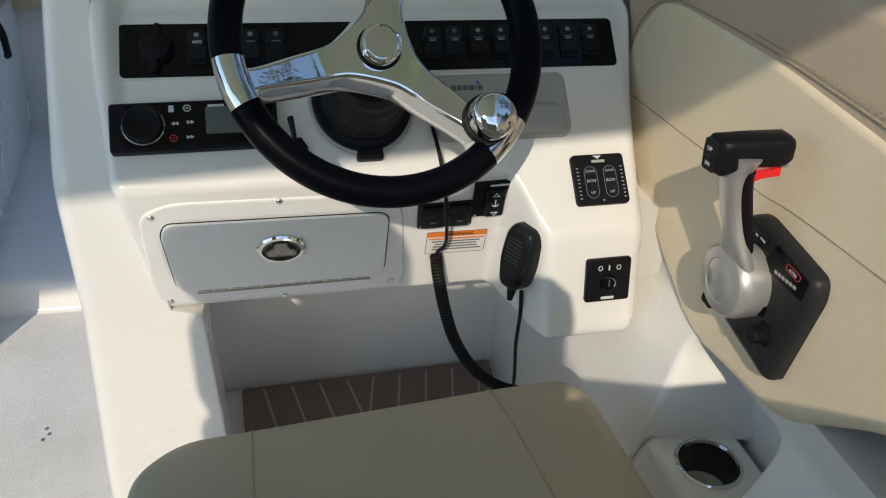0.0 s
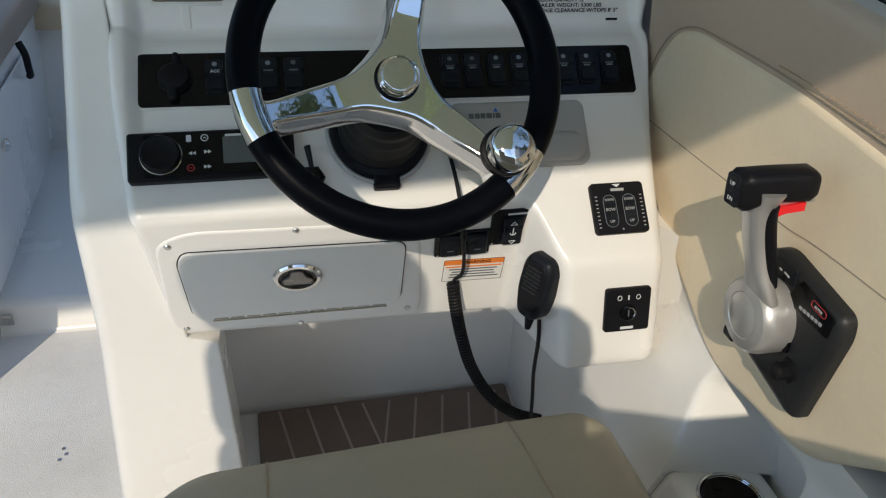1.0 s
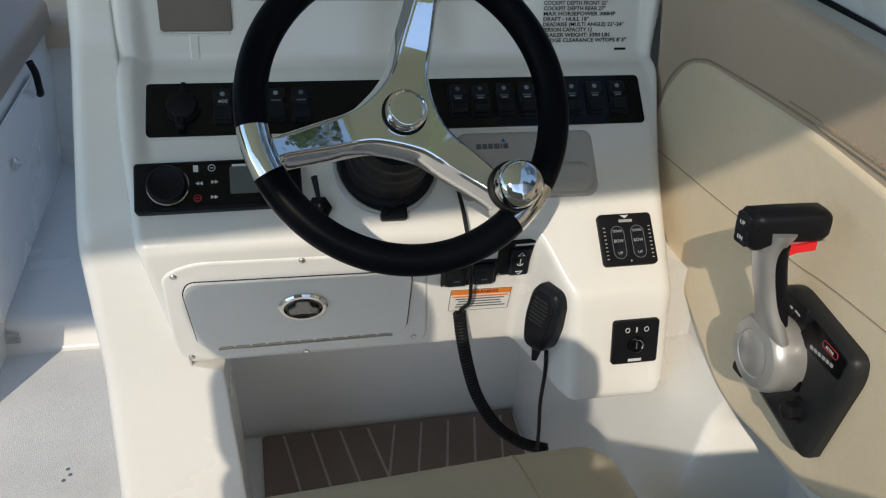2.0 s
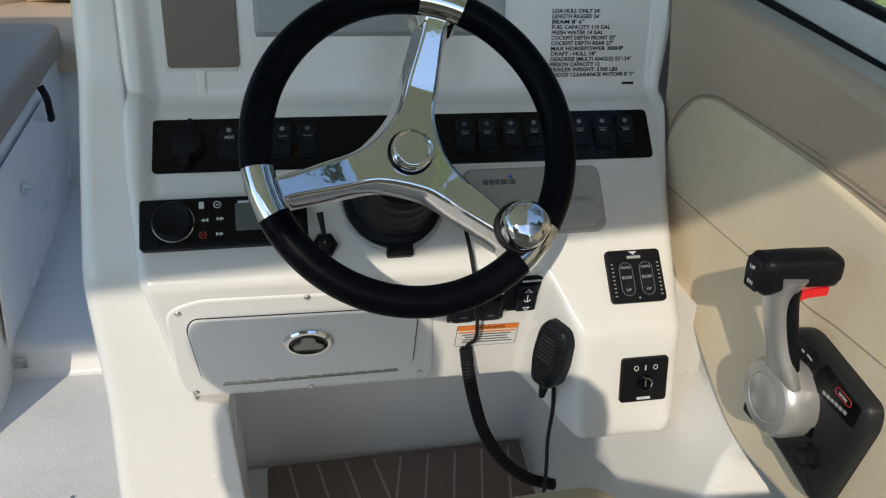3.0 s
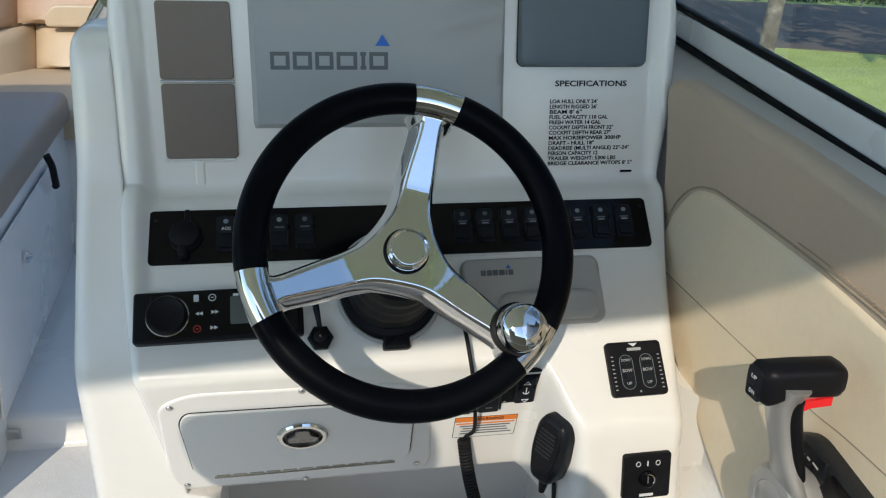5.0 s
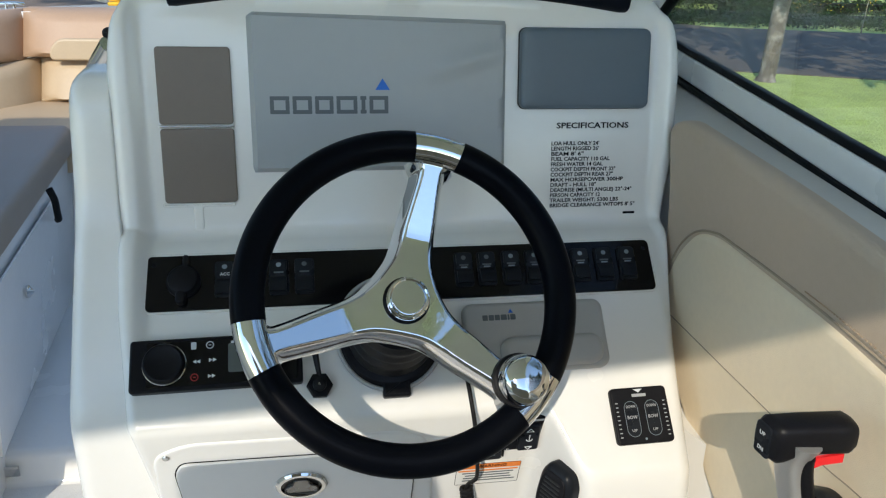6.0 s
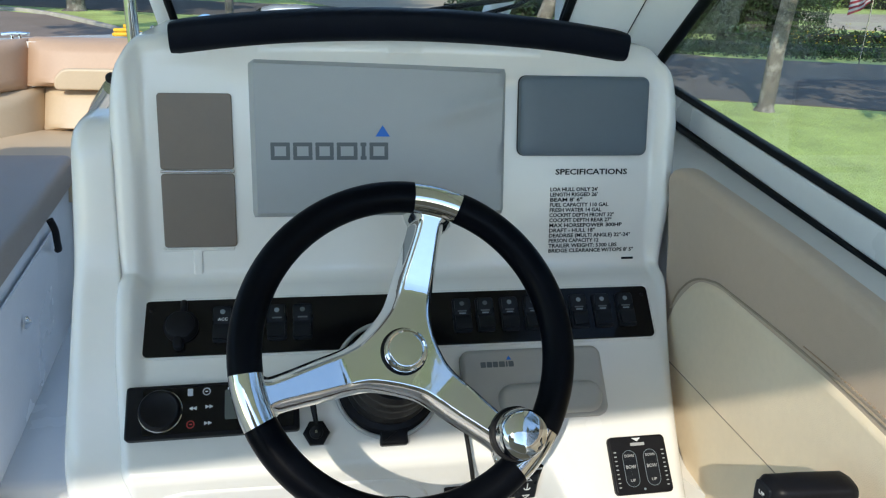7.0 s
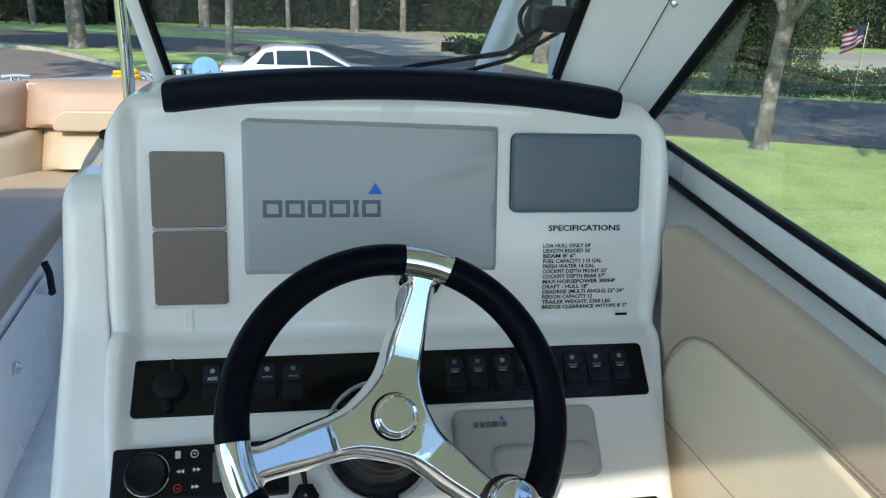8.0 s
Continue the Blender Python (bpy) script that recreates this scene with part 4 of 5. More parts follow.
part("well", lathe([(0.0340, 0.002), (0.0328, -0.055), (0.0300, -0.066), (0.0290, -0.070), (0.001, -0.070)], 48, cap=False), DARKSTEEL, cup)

# coaming pad: taupe bolster with a cream panel let into it
PX = lambda z: 0.338 - 0.012 * (z - 0.8)


def pad_sheet(points, lift, thick, r, crown=0.0):
    """A cushion on the side wall from (y, z) points, seen from inboard, forward points first."""
    o = round_poly([(-y, z) for y, z in points], r, 6)
    o = o if sum(a[0] * b[1] - b[0] * a[1] for a, b in zip(o, o[1:] + o[:1])) > 0 else o[::-1]
    m = Matrix(((0, 0, -1, 0.0), (-1, 0, 0, 0.0), (0, 1, 0, 0), (0, 0, 0, 1)))
    bm = slab(o, thick, min(thick * 0.9, 0.012), 0, m=m, crown=crown)
    for v in bm.verts:
        v.co.x += PX(v.co.z) - lift + thick
    return bm


pad = thing("coaming_pad", "cream and taupe stitched vinyl side pad with leather grain", "side pad")
part("bolster", pad_sheet([(0.095, 1.19), (0.07, 1.10), (0.055, 1.00), (0.02, 0.915), (-0.05, 0.865), (-0.15, 0.808), (-0.243, 0.758), (-0.419, 0.783), (-0.525, 0.869), (-0.80, 1.02), (-1.10, 1.08), (-1.10, 1.135), (-0.32, 1.179), (-0.18, 1.191), (0.052, 1.203)], 0.004, 0.02, 0.02), TAUPE, pad, "taupe vinyl bolster")
cream = part("panel", pad_sheet([(0.045, 0.985), (0.022, 1.045), (-0.022, 1.092), (-0.07, 1.104), (-0.28, 1.102), (-0.74, 1.06), (-0.72, 0.98), (-0.52, 0.866), (-0.418, 0.780), (-0.243, 0.755), (-0.15, 0.804), (-0.05, 0.860), (0.012, 0.910)], 0.0072, 0.012, 0.034), CREAM, pad, "cream grained vinyl panel")


def seam_line(points, lift, r, name, mat, parent):
    bm = tube(smooth_path([(PX(z) - lift, y, z) for y, z in points], 10), r, 8)
    return part(name, bm, mat, parent)


seam_line([(0.030, 0.962), (-0.10, 0.967), (-0.19, 0.971), (-0.30, 0.976), (-0.40, 0.985), (-0.80, 1.00)], 0.0070, 0.0008, "seam", SEAM, cream)
edge = [(0.031, 1.028), (0.014, 1.058), (-0.016, 1.0855), (-0.055, 1.1005), (-0.10, 1.1045), (-0.28, 1.1035), (-0.60, 1.084)]
seam_line(edge, 0.0045, 0.0013, "piping", SEAM, cream)
stitch = smooth_path([(PX(z) - 0.0066, y, z) for y, z in [(-0.23, 1.112), (-0.28, 1.111), (-0.40, 1.105), (-0.60, 1.093)]], 40)
for k in range(0, len(stitch) - 2, 2):
    part("stitch", tube([stitch[k], stitch[k].lerp(stitch[k + 1], 0.9)], 0.0007, 6), THREAD, cream)

# coaming top, windscreen frame and glass
part("coaming", prism([(0.342, 0.42, 1.20), (0.400, 0.42, 1.228), (0.52, 0.42, 1.20), (0.52, 0.42, 1.0), (0.357, 0.42, 1.0)],
                      [(0.342, -1.5, 1.09), (0.400, -1.5, 1.088), (0.52, -1.5, 1.05), (0.52, -1.5, 0.9), (0.357, -1.5, 0.9)]), GEL, None, "white fibreglass coaming under the windscreen", category="coaming", kind="structure")
gz = lambda y: 1.239 + 0.094 * y          # glass base line
lz = lambda y: 1.199 + 0.094 * y          # frame base line


def side_strip(y0, y1, za, zb, x0, x1, bev=0.003):
    bm = prism([(x0, y0, za(y0)), (x1, y0, za(y0)), (x1, y0, zb(y0)), (x0, y0, zb(y0))], [(x0, y1, za(y1)), (x1, y1, za(y1)), (x1, y1, zb(y1)), (x0, y1, zb(y1))])
    bmesh.ops.recalc_face_normals(bm, faces=bm.faces)
    return bevelled(bm, bev)


wind = thing("window_1", "windscreen with white frame, black gaskets and clear glass", "windscreen", kind="structure")
part("sill_frame", side_strip(0.33, -1.5, lambda y: lz(y) + 0.003, lambda y: gz(y) - 0.004, 0.398, 0.425), FRAMEW, wind)
part("sill_gasket", side_strip(0.30, -1.5, lambda y: lz(y) - 0.006, lambda y: lz(y) + 0.003, 0.3945, 0.42), GASKET, wind)
part("glass_gasket", side_strip(0.26, -1.5, lambda y: gz(y) - 0.004, lambda y: gz(y) + 0.005, 0.3985, 0.412, 0.002), GASKET, wind)
vy = lambda z: 0.289 - 1.213 * (z - 1.309)
fg = tube([(0.400, vy(1.262), 1.262), (0.400, vy(1.30), 1.30), (0.399, vy(1.6), 1.6), (0.398, vy(2.0), 2.0)], 0.0085, 12)
part("corner_gasket", fg, GASKET, wind)
ob = part("side_pane", prism([(0.402, vy(1.25), 1.25), (0.402, -1.5, gz(-1.5)), (0.402, -1.5, 2.02), (0.402, vy(2.02), 2.02)], [(0.407, vy(1.25), 1.25), (0.407, -1.5, gz(-1.5)), (0.407, -1.5, 2.02), (0.407, vy(2.02), 2.02)]), GLASS, wind)
ob.visible_shadow = False
# broad corner post between side and front glass
fy = lambda z: 0.38 - 0.55 * (z - 1.30)
lft = lambda z: 0.263 + 0.115 * (z - 1.33)
rows = []
for z in (1.20, 1.26, 1.33, 1.45, 1.6, 1.8, 2.03):
    a, b = Vector((lft(z), fy(z), z)), Vector((0.400, vy(z) + 0.004, z))
    m1 = a.lerp(b, 0.5) + Vector((0.018, 0.018, 0))
    q = [a.lerp(m1, t / 4).lerp(m1.lerp(b, t / 4), t / 4) for t in range(5)]
    rows.append(q)
post = part("corner_post", solid_grid(rows, (0.02, 0.03, 0)), FRAMEW, wind, "broad white corner post", 60)
sm = []
for z in (1.30, 1.40, 1.5, 1.65, 1.8):
    a, b = Vector((lft(z), fy(z), z)), Vector((0.400, vy(z) + 0.004, z))
    m1 = a.lerp(b, 0.5) + Vector((0.018, 0.018, 0))
    t = 0.56
    sm.append(a.lerp(m1, t).lerp(m1.lerp(b, t), t) + Vector((-0.003, -0.005, 0)))
part("joint", tube(sm, 0.0007, 8), GASKET, post, "fine dark joint")
part("screw", lathe([(0.005, -0.001), (0.005, 0.001), (0.003, 0.003), (0.0005, 0.0034)], 14, m=Matrix.Translation(sm[1].lerp(sm[2], 0.56) + Vector((0.007, -0.004, 0))) @ pose(0, 0, 0, 90, 0, -40)), STEEL, post)
part("front_gasket_right", tube([(lft(z) - 0.002, fy(z) - 0.003, z) for z in (1.28, 1.4, 1.6, 1.9)], 0.0060, 10), GASKET, wind)
ob = part("front_pane", prism([(lft(1.24), fy(1.24) + 0.004, 1.24), (-0.283, fy(1.24) + 0.004, 1.24), (-0.41, fy(2.03) + 0.004, 2.03), (lft(2.03), fy(2.03) + 0.004, 2.03)],
                              [(lft(1.24), fy(1.24) + 0.009, 1.24), (-0.283, fy(1.24) + 0.009, 1.24), (-0.41, fy(2.03) + 0.009, 2.03), (lft(2.03), fy(2.03) + 0.009, 2.03)]), GLASS, wind)
ob.visible_shadow = False
lx = lambda z: -0.292 - 0.17 * (z - 1.328)
part("front_gasket_left", tube([(lx(z) - 0.001, fy(z) - 0.003, z) for z in (1.28, 1.4, 1.6, 1.9)], 0.0055, 10), GASKET, wind)
bm = prism([(lx(1.26) - 0.004, fy(1.26), 1.26), (lx(1.26) - 0.027, fy(1.26), 1.26), (lx(1.26) - 0.027, fy(1.26) + 0.03, 1.26), (lx(1.26) - 0.004, fy(1.26) + 0.03, 1.26)],
           [(lx(2.03) - 0.004, fy(2.03), 2.03), (lx(2.03) - 0.020, fy(2.03), 2.03), (lx(2.03) - 0.020, fy(2.03) + 0.03, 2.03), (lx(2.03) - 0.004, fy(2.03) + 0.03, 2.03)])
bmesh.ops.recalc_face_normals(bm, faces=bm.faces)
part("left_post", bevelled(bm, 0.004), FRAMEW, wind)
part("deck_under_glass", block(-0.33, 0.30, 1.15, 0.42, 0.95, 1.27, 0.03), GEL, console)

# steel grab rail and the latch of the walk-through
rail = thing("grab_rail", "upright polished stainless grab rail beside the windscreen", "rail")
part("tube", tube([(-0.369, 0.45, 1.10), (-0.369, 0.45, 1.35), (-0.372, 0.44, 1.6), (-0.372, 0.40, 2.03)], 0.009, 20), CHROME, rail)
part("flange", lathe([(0.024, 0), (0.024, 0.004), (0.014, 0.010), (0.0105, 0.012)], 28, m=Matrix.Translation((-0.369, 0.45, 1.262))), CHROME, rail)
dl = thing("door_latch", "black knob on a pale walk-through door edge", "latch")
part("post", tube(smooth_path([(-0.412, 0.33, 1.165), (-0.394, 0.30, 1.213), (-0.361, 0.26, 1.256)]), 0.012, 14), CHROME, dl)
part("knob", lathe([(0.004, 0), (0.0065, 0.003), (0.0065, 0.014), (0.004, 0.017), (0.001, 0.018)], 22, m=Matrix.Translation((-0.342, 0.21, 1.272)) @ pose(0, 0, 0, 60, 0, -30)), RUBBER, dl)
# windscreen wiper with its motor outside
wip = thing("windscreen_wiper", "black windscreen wiper with a double arm", "wiper")
part("arm", tube([(0.275, 0.44, 1.425), (0.20, 0.43, 1.372), (0.06, 0.425, 1.350), (-0.05, 0.43, 1.325)], lambda t: 0.005 - 0.002 * t, 10), RUBBER, wip)
part("lower_arm", tube([(0.29, 0.45, 1.405), (0.21, 0.435, 1.362), (0.10, 0.43, 1.332)], 0.0035, 10), RUBBER, wip)
part("motor", block(0.255, 0.42, 1.405, 0.315, 0.50, 1.445, 0.010), SATBLACK, wip)
part("cable", tube(smooth_path([(0.31, 0.46, 1.43), (0.29, 0.47, 1.50), (0.25, 0.46, 1.46), (0.225, 0.45, 1.43), (0.235, 0.45, 1.40), (0.26, 0.45, 1.41)]), 0.004, 10), RUBBER, wip)
for k in range(4):
    part("pin", lathe([(0.0035, 0), (0.003, 0.003), (0.0005, 0.0035)], 10, m=Matrix.Translation((0.300 - 0.006 * k, 0.415, 1.400 - 0.018 * k)) @ pose(0, 0, 0, 90, 0, 0)), STEEL, wip)
part("stay", tube([(0.305, 0.43, 1.42), (0.28, 0.42, 1.34)], 0.006, 10), SATBLACK, wip)
tt = thing("tower_leg", "white painted tower leg outside the windscreen", "tower leg")
part("leg", tube([(0.19, 0.62, 1.26), (0.26, 0.60, 1.46), (0.40, 0.50, 1.75), (0.44, 0.45, 2.03)], 0.024, 16), FRAMEW, tt)
part("leg", tube([(0.345, 0.62, 1.26), (0.335, 0.60, 1.46), (0.45, 0.50, 1.75)], 0.014, 16), FRAMEW, tt)

# hard top overhead
part("ceiling", bevelled(prism(*[[(-2.10, -1.72, z), (0.45, -1.49, z), (0.45, 0.40, z), (-2.10, 0.40, z)] for z in (2.03, 2.10)]), 0.02), GEL, None, "white hard top over the helm", category="hard top", kind="structure")

# ---- engine control ----
thr = thing("engine_control", "side-mounted engine throttle control with silver lever", "throttle control")


def on_wall(points, lift0, lift1, r, bevel, bm=None):
    o = round_poly([(-y, z) for y, z in points], r, 6)
    o = o if sum(a[0] * b[1] - b[0] * a[1] for a, b in zip(o, o[1:] + o[:1])) > 0 else o[::-1]
    m = Matrix(((0, 0, -1, PX(0.9)), (-1, 0, 0, 0), (0, 1, 0, 0), (0, 0, 0, 1)))
    return slab(o, lift1 - lift0, bevel, lift0, bm, m)


base = [(-0.292, 0.945), (-0.326, 0.968), (-0.424, 0.955), (-0.428, 0.935), (-0.408, 0.826), (-0.397, 0.822), (-0.300, 0.838), (-0.285, 0.90)]
part("housing", on_wall(base, 0.002, 0.024, 0.014, 0.009), HOUSING, thr, "black plastic control housing")
part("window_plate", on_wall([(-0.367, 0.968 - 0.010), (-0.418, 0.950), (-0.416, 0.928), (-0.352, 0.927)], 0.0235, 0.0252, 0.003, 0.0005), GLOSSBLACK, thr)


def wall_bar(y, z, w, h, lift, mat, turn=0.0, name="bar", parent=None):
    m = Matrix(((0, 0, -1, PX(0.9)), (-1, 0, 0, y), (0, 1, 0, z), (0, 0, 0, 1))) @ pose(0, 0, lift, 0, 0, turn)
    return part(name, slab(rounded(w, h, min(w, h) * 0.2, 2), 0.0004, 0, 0, m=m), mat, parent or thr)


wm = lambda y, z, lift, turn: Matrix(((0, 0, -1, PX(0.9)), (-1, 0, 0, y), (0, 1, 0, z), (0, 0, 0, 1))) @ pose(0, 0, lift, 0, 0, turn)
for k in range(6):
    wall_bar(-0.376 - 0.0056 * k, 0.9335 + 0.0004 * k, 0.0044, 0.0034, 0.0254, PALEINK, -3, "maker_bar")
part("active_outline", tube([wm(-0.397, 0.9465, 0.0254, -4) @ Vector((x, y, 0)) for x, y in rounded(0.021, 0.0068, 0.003)], 0.0004, 6, closed=True), REDINK, thr)
lettering("ACTIVE", 0.0026, wm(-0.391, 0.9450, 0.0255, -4), WHITEINK, thr, "legend", 0.011)
part("gate", on_wall([(-0.318, 0.958), (-0.358, 0.962), (-0.360, 0.944), (-0.320, 0.938)], 0.0235, 0.0262, 0.003, 0.001), ROCKER, thr)
for k, w in enumerate((0.008, 0.004, 0.008)):
    wall_bar(-0.327 - 0.010 * k, 0.951 - 0.0 * k, w, 0.0018, 0.0264, WHITEINK, -8, "gate_mark")
part("lanyard_plate", on_wall([(-0.352, 0.914), (-0.375, 0.912), (-0.378, 0.882), (-0.362, 0.880)], 0.0235, 0.0275, 0.003, 0.001), GLOSSBLACK, thr)
xm = lambda x, y, z: Matrix(((0, 0, -1, x), (-1, 0, 0, y), (0, 1, 0, z), (0, 0, 0, 1)))
part("screw_cover", lathe([(0.006, 0), (0.006, 0.002), (0.004, 0.0025)], 20, m=xm(PX(0.9) - 0.0270, -0.367, 0.894)), SATBLACK, thr)
part("stop_button", lathe([(0.013, 0), (0.013, 0.006), (0.009, 0.008), (0.009, 0.016), (0.007, 0.018), (0.0005, 0.018)], 6, m=xm(PX(0.9) - 0.0200, -0.385, 0.868)), SATBLACK, thr)
part("stop_core", lathe([(0.008, 0.006), (0.0075, 0.020), (0.005, 0.0215), (0.0005, 0.0215)], 24, m=xm(PX(0.9) - 0.0200, -0.385, 0.868)), RUBBER, thr)
part("side_lever", slab(rounded(0.020, 0.012, 0.004), 0.020, 0.003, 0.0, m=xm(PX(0.9) - 0.010, -0.292, 0.842)), SATBLACK, thr)
HUB = Vector((0.318, -0.339, 0.902))
hubp = part("hub", lathe([(0.0385, 0), (0.0385, 0.025), (0.0370, 0.0320), (0.0335, 0.0355), (0.0235, 0.0370), (0.0225, 0.0360), (0.0210, 0.0368), (0.0005, 0.0370)], 56, m=xm(HUB.x, HUB.y, HUB.z)), SILVER, thr, "silver lever hub")
lev = smooth_path([(0.297, -0.340, 0.918), (0.286, -0.340, 0.945), (0.275, -0.332, 0.985), (0.264, -0.333, 1.022), (0.262, -0.340, 1.045)], 8)
rows = []
for i, p in enumerate(lev):
    t = i / (len(lev) - 1)
    w = 0.027 - 0.0125 * ss(0, 0.40, t) + 0.002 * ss(0.6, 1, t)
    th = 0.008 + 0.003 * t
    ring = []
    for k in range(20):
        a = 2 * math.pi * k / 20
        c, s = math.cos(a), math.sin(a)
        ring.append((p.x + th * math.copysign(abs(s) ** 0.6, s), p.y - 0.012 * t + w * math.copysign(abs(c) ** 0.6, c), p.z))
    rows.append(ring + ring[:1])
bm = grid(rows)
bmesh.ops.remove_doubles(bm, verts=bm.verts, dist=1e-6)
bmesh.ops.holes_fill(bm, edges=[e for e in bm.edges if e.is_boundary])
part("lever", bm, SILVER, thr, "silver painted lever arm", 50)
strip = [p + Vector((0.006, -0.0125 - 0.012 * (k + 8) / (len(lev) - 1), 0)) for k, p in enumerate(lev[8:28])]
part("lever_inset", tube(strip, lambda t: 0.0062 * math.sin(math.pi * (0.12 + 0.76 * t)) ** 0.4, 12), SATBLACK, thr, "dark rubber strip along the lever")
# grip: from the trim switch end aft and outboard
g0, g1 = Vector((0.231, -0.343, 1.046)), Vector((0.303, -0.353, 1.0500))
gd = (g1 - g0)
gl = gd.length
gd.normalize()
gu = (Vector((0, 0, 1)) - gd * gd.z).normalized()
gs = gd.cross(gu)
rows = []
for i in range(13):
    t = i / 12
    c0_ = g0 + gd * gl * t
    h = 0.0180 - 0.0035 * ss(0.1, 0.5, t)
    w = 0.0140
    if i in (0, 12):
        h, w = h * 0.75, w * 0.75
    cz = -0.004 * (1 - ss(0.1, 0.5, t))
    ring = []
    for k in range(20):
        a = 2 * math.pi * k / 20
        c, s = math.cos(a), math.sin(a)
        lat = w * math.copysign(abs(c) ** 0.55, c)
        ring.append(c0_ + gd * (lat + 0.014) * 0.25 * (1 - ss(0.0, 0.45, t)) + gs * lat + gu * (cz + h * math.copysign(abs(s) ** 0.55, s)))
    rows.append(ring + ring[:1])
bm = grid(rows)
bmesh.ops.remove_doubles(bm, verts=bm.verts, dist=1e-6)
bmesh.ops.holes_fill(bm, edges=[e for e in bm.edges if e.is_boundary])
grip = part("grip", bm, SATBLACK, thr, "black hand grip with a trim rocker", 50)
gn = (gs * 0.25 - gd).normalized()
gm = Matrix.Translation(g0 + gd * 0.0035 - gu * 0.004 + gn * 0.0008) @ Matrix((gu.cross(gn), gu, gn)).transposed().to_4x4()
sw2 = part("trim_rocker", slab(rounded(0.017, 0.029, 0.003), 0.0022, 0.001, -0.001, m=gm), ROCKER, grip)
lettering("UP", 0.0035, gm @ pose(0, 0.0045, 0.0014), WHITEINK, sw2, "legend", 0.0065, "CENTER")
lettering("DN", 0.0035, gm @ pose(0, -0.0095, 0.0014), WHITEINK, sw2, "legend", 0.0065, "CENTER")
under = [g0 + gd * 0.020 - gu * 0.017, g0 + gd * 0.034 - gu * 0.0165, g1 - gu * 0.0150]
part("grip_spine", tube(smooth_path([lev[-3], under[0], under[1], g1 - gu * 0.0140 + gd * 0.002], 6), lambda t: 0.0105 - 0.0060 * t, 12, flat=1.0), SILVER, thr)
part("neutral_trigger", prism([g0 + gd * a - gu * b - gs * 0.008 for a, b in ((0.036, 0.020), (0.066, 0.0155), (0.066, 0.0235), (0.050, 0.0255), (0.038, 0.0310))],
                              [g0 + gd * a - gu * b + gs * 0.008 for a, b in ((0.036, 0.020), (0.066, 0.0155), (0.066, 0.0235), (0.050, 0.0255), (0.038, 0.0310))]), RED, thr, "red neutral release trigger")

# ---- helm seat ----
seat = thing("helm_chair", "khaki vinyl helm chair with rounded front edge, stitched seams and unseen shade-casting back", "chair", pose(0, 0, 0.60))
ol = [(-0.312, -0.78), (0.255, -0.78), (0.225, -0.47), (0.212, -0.255), (0.180, -0.227), (0.09, -0.231), (-0.10, -0.246), (-0.26, -0.258), (-0.306, -0.300)]
ol = round_poly(ol, 0.03, 6)
bm = slab(ol, 0.107, 0.030, 0.0, crown=0.008)
bm.normal_update()
tree_ = BVHTree.FromBMesh(bm)
lines = []
for x0, y0, x1, y1 in ((-0.182, -0.2495, -0.172, -0.76), (0.088, -0.2365, 0.15, -0.76)):
    pts = []
    for k in range(40):
        t = (k / 39) ** 1.6
        hit = tree_.ray_cast(Vector((x0 + (x1 - x0) * t, y0 + (y1 - y0) * t, 0.5)), Vector((0, 0, -1)))[0]
        if hit:
            pts.append(hit + Vector((0, 0, 0.0002)))
    lines.append(pts)
part("cushion", bm, SEATV, seat, "khaki cushion", 60)
for pts in lines:
    part("seam", tube(pts, 0.0013, 8), SEAM, seat)
part("seat_base", lathe([(0.11, -0.60), (0.11, -0.585), (0.06, -0.570), (0.055, -0.10), (0.10, -0.03), (0.15, -0.002)], 32, m=Matrix.Translation((-0.02, -0.56, 0))), GEL, seat, "white pedestal")
part("backrest", block(-0.67, -1.06, 0.02, 0.29, -0.96, 0.625, 0.045), SEATV, seat)
part("upper_backrest", block(-0.67, -1.06, 0.615, -0.14, -0.965, 0.81, 0.045), SEATV, seat)
part("headrest", block(-0.67, -1.06, 0.815, -0.38, -0.97, 0.93, 0.044, 4), SEATV, seat)

# ---- the deck and the bow ----
part("floor", solid_grid([[(x, y, 0.0) for x in [-2.10 + 0.1 * i for i in range(26)]] for y in (-2.6, -1.0, 0.0, 0.90, 0.985)], (0, 0, -0.05)), NONSKID, None, "white non-skid cockpit sole", category="floor", kind="structure")
rows = []
for y, z in ((0.985, -0.002), (0.995, 0.002), (1.0, 0.012), (1.01, 0.07), (1.02, 0.085), (1.04, 0.09), (1.6, 0.09), (3.2, 0.09)):
    rows.append([(x, y, z) for x in [-2.10 + 0.1 * i for i in range(26)]])
part("bow_floor", solid_grid(rows, (0, 0, -0.05)), GEL, None, "white gelcoat step up to the bow", 50, "floor", kind="structure")
for x, y in ((-0.690, 0.53), (-0.681, 0.512), (-0.692, 0.496)):
    part("deck_screw", lathe([(0.005, 0), (0.0045, 0.002), (0.001, 0.0025)], 12, m=Matrix.Translation((x, y, 0))), STEEL, None, "small dull screw head in the sole", category="screw", group="sole screws")
hg = thing("hatch_hinge", "small steel hinge on the step", "hinge", pose(-0.935, 1.0, 0.03))
part("leaf", block(-0.03, -0.006, 0.0, 0.03, 0.0, 0.03, 0.002, 1), STEEL, hg)
part("pin", tube([(-0.03, -0.006, 0.03), (0.03, -0.006, 0.03)], 0.005, 10), STEEL, hg)

bow = thing("bow_bench", "white bow bench with taupe cushion and hatch", "bench")
EX = lambda y: -0.875 - 0.083 * (y - 1.156)
zs = (0.0, 0.30, 0.60, 0.635)
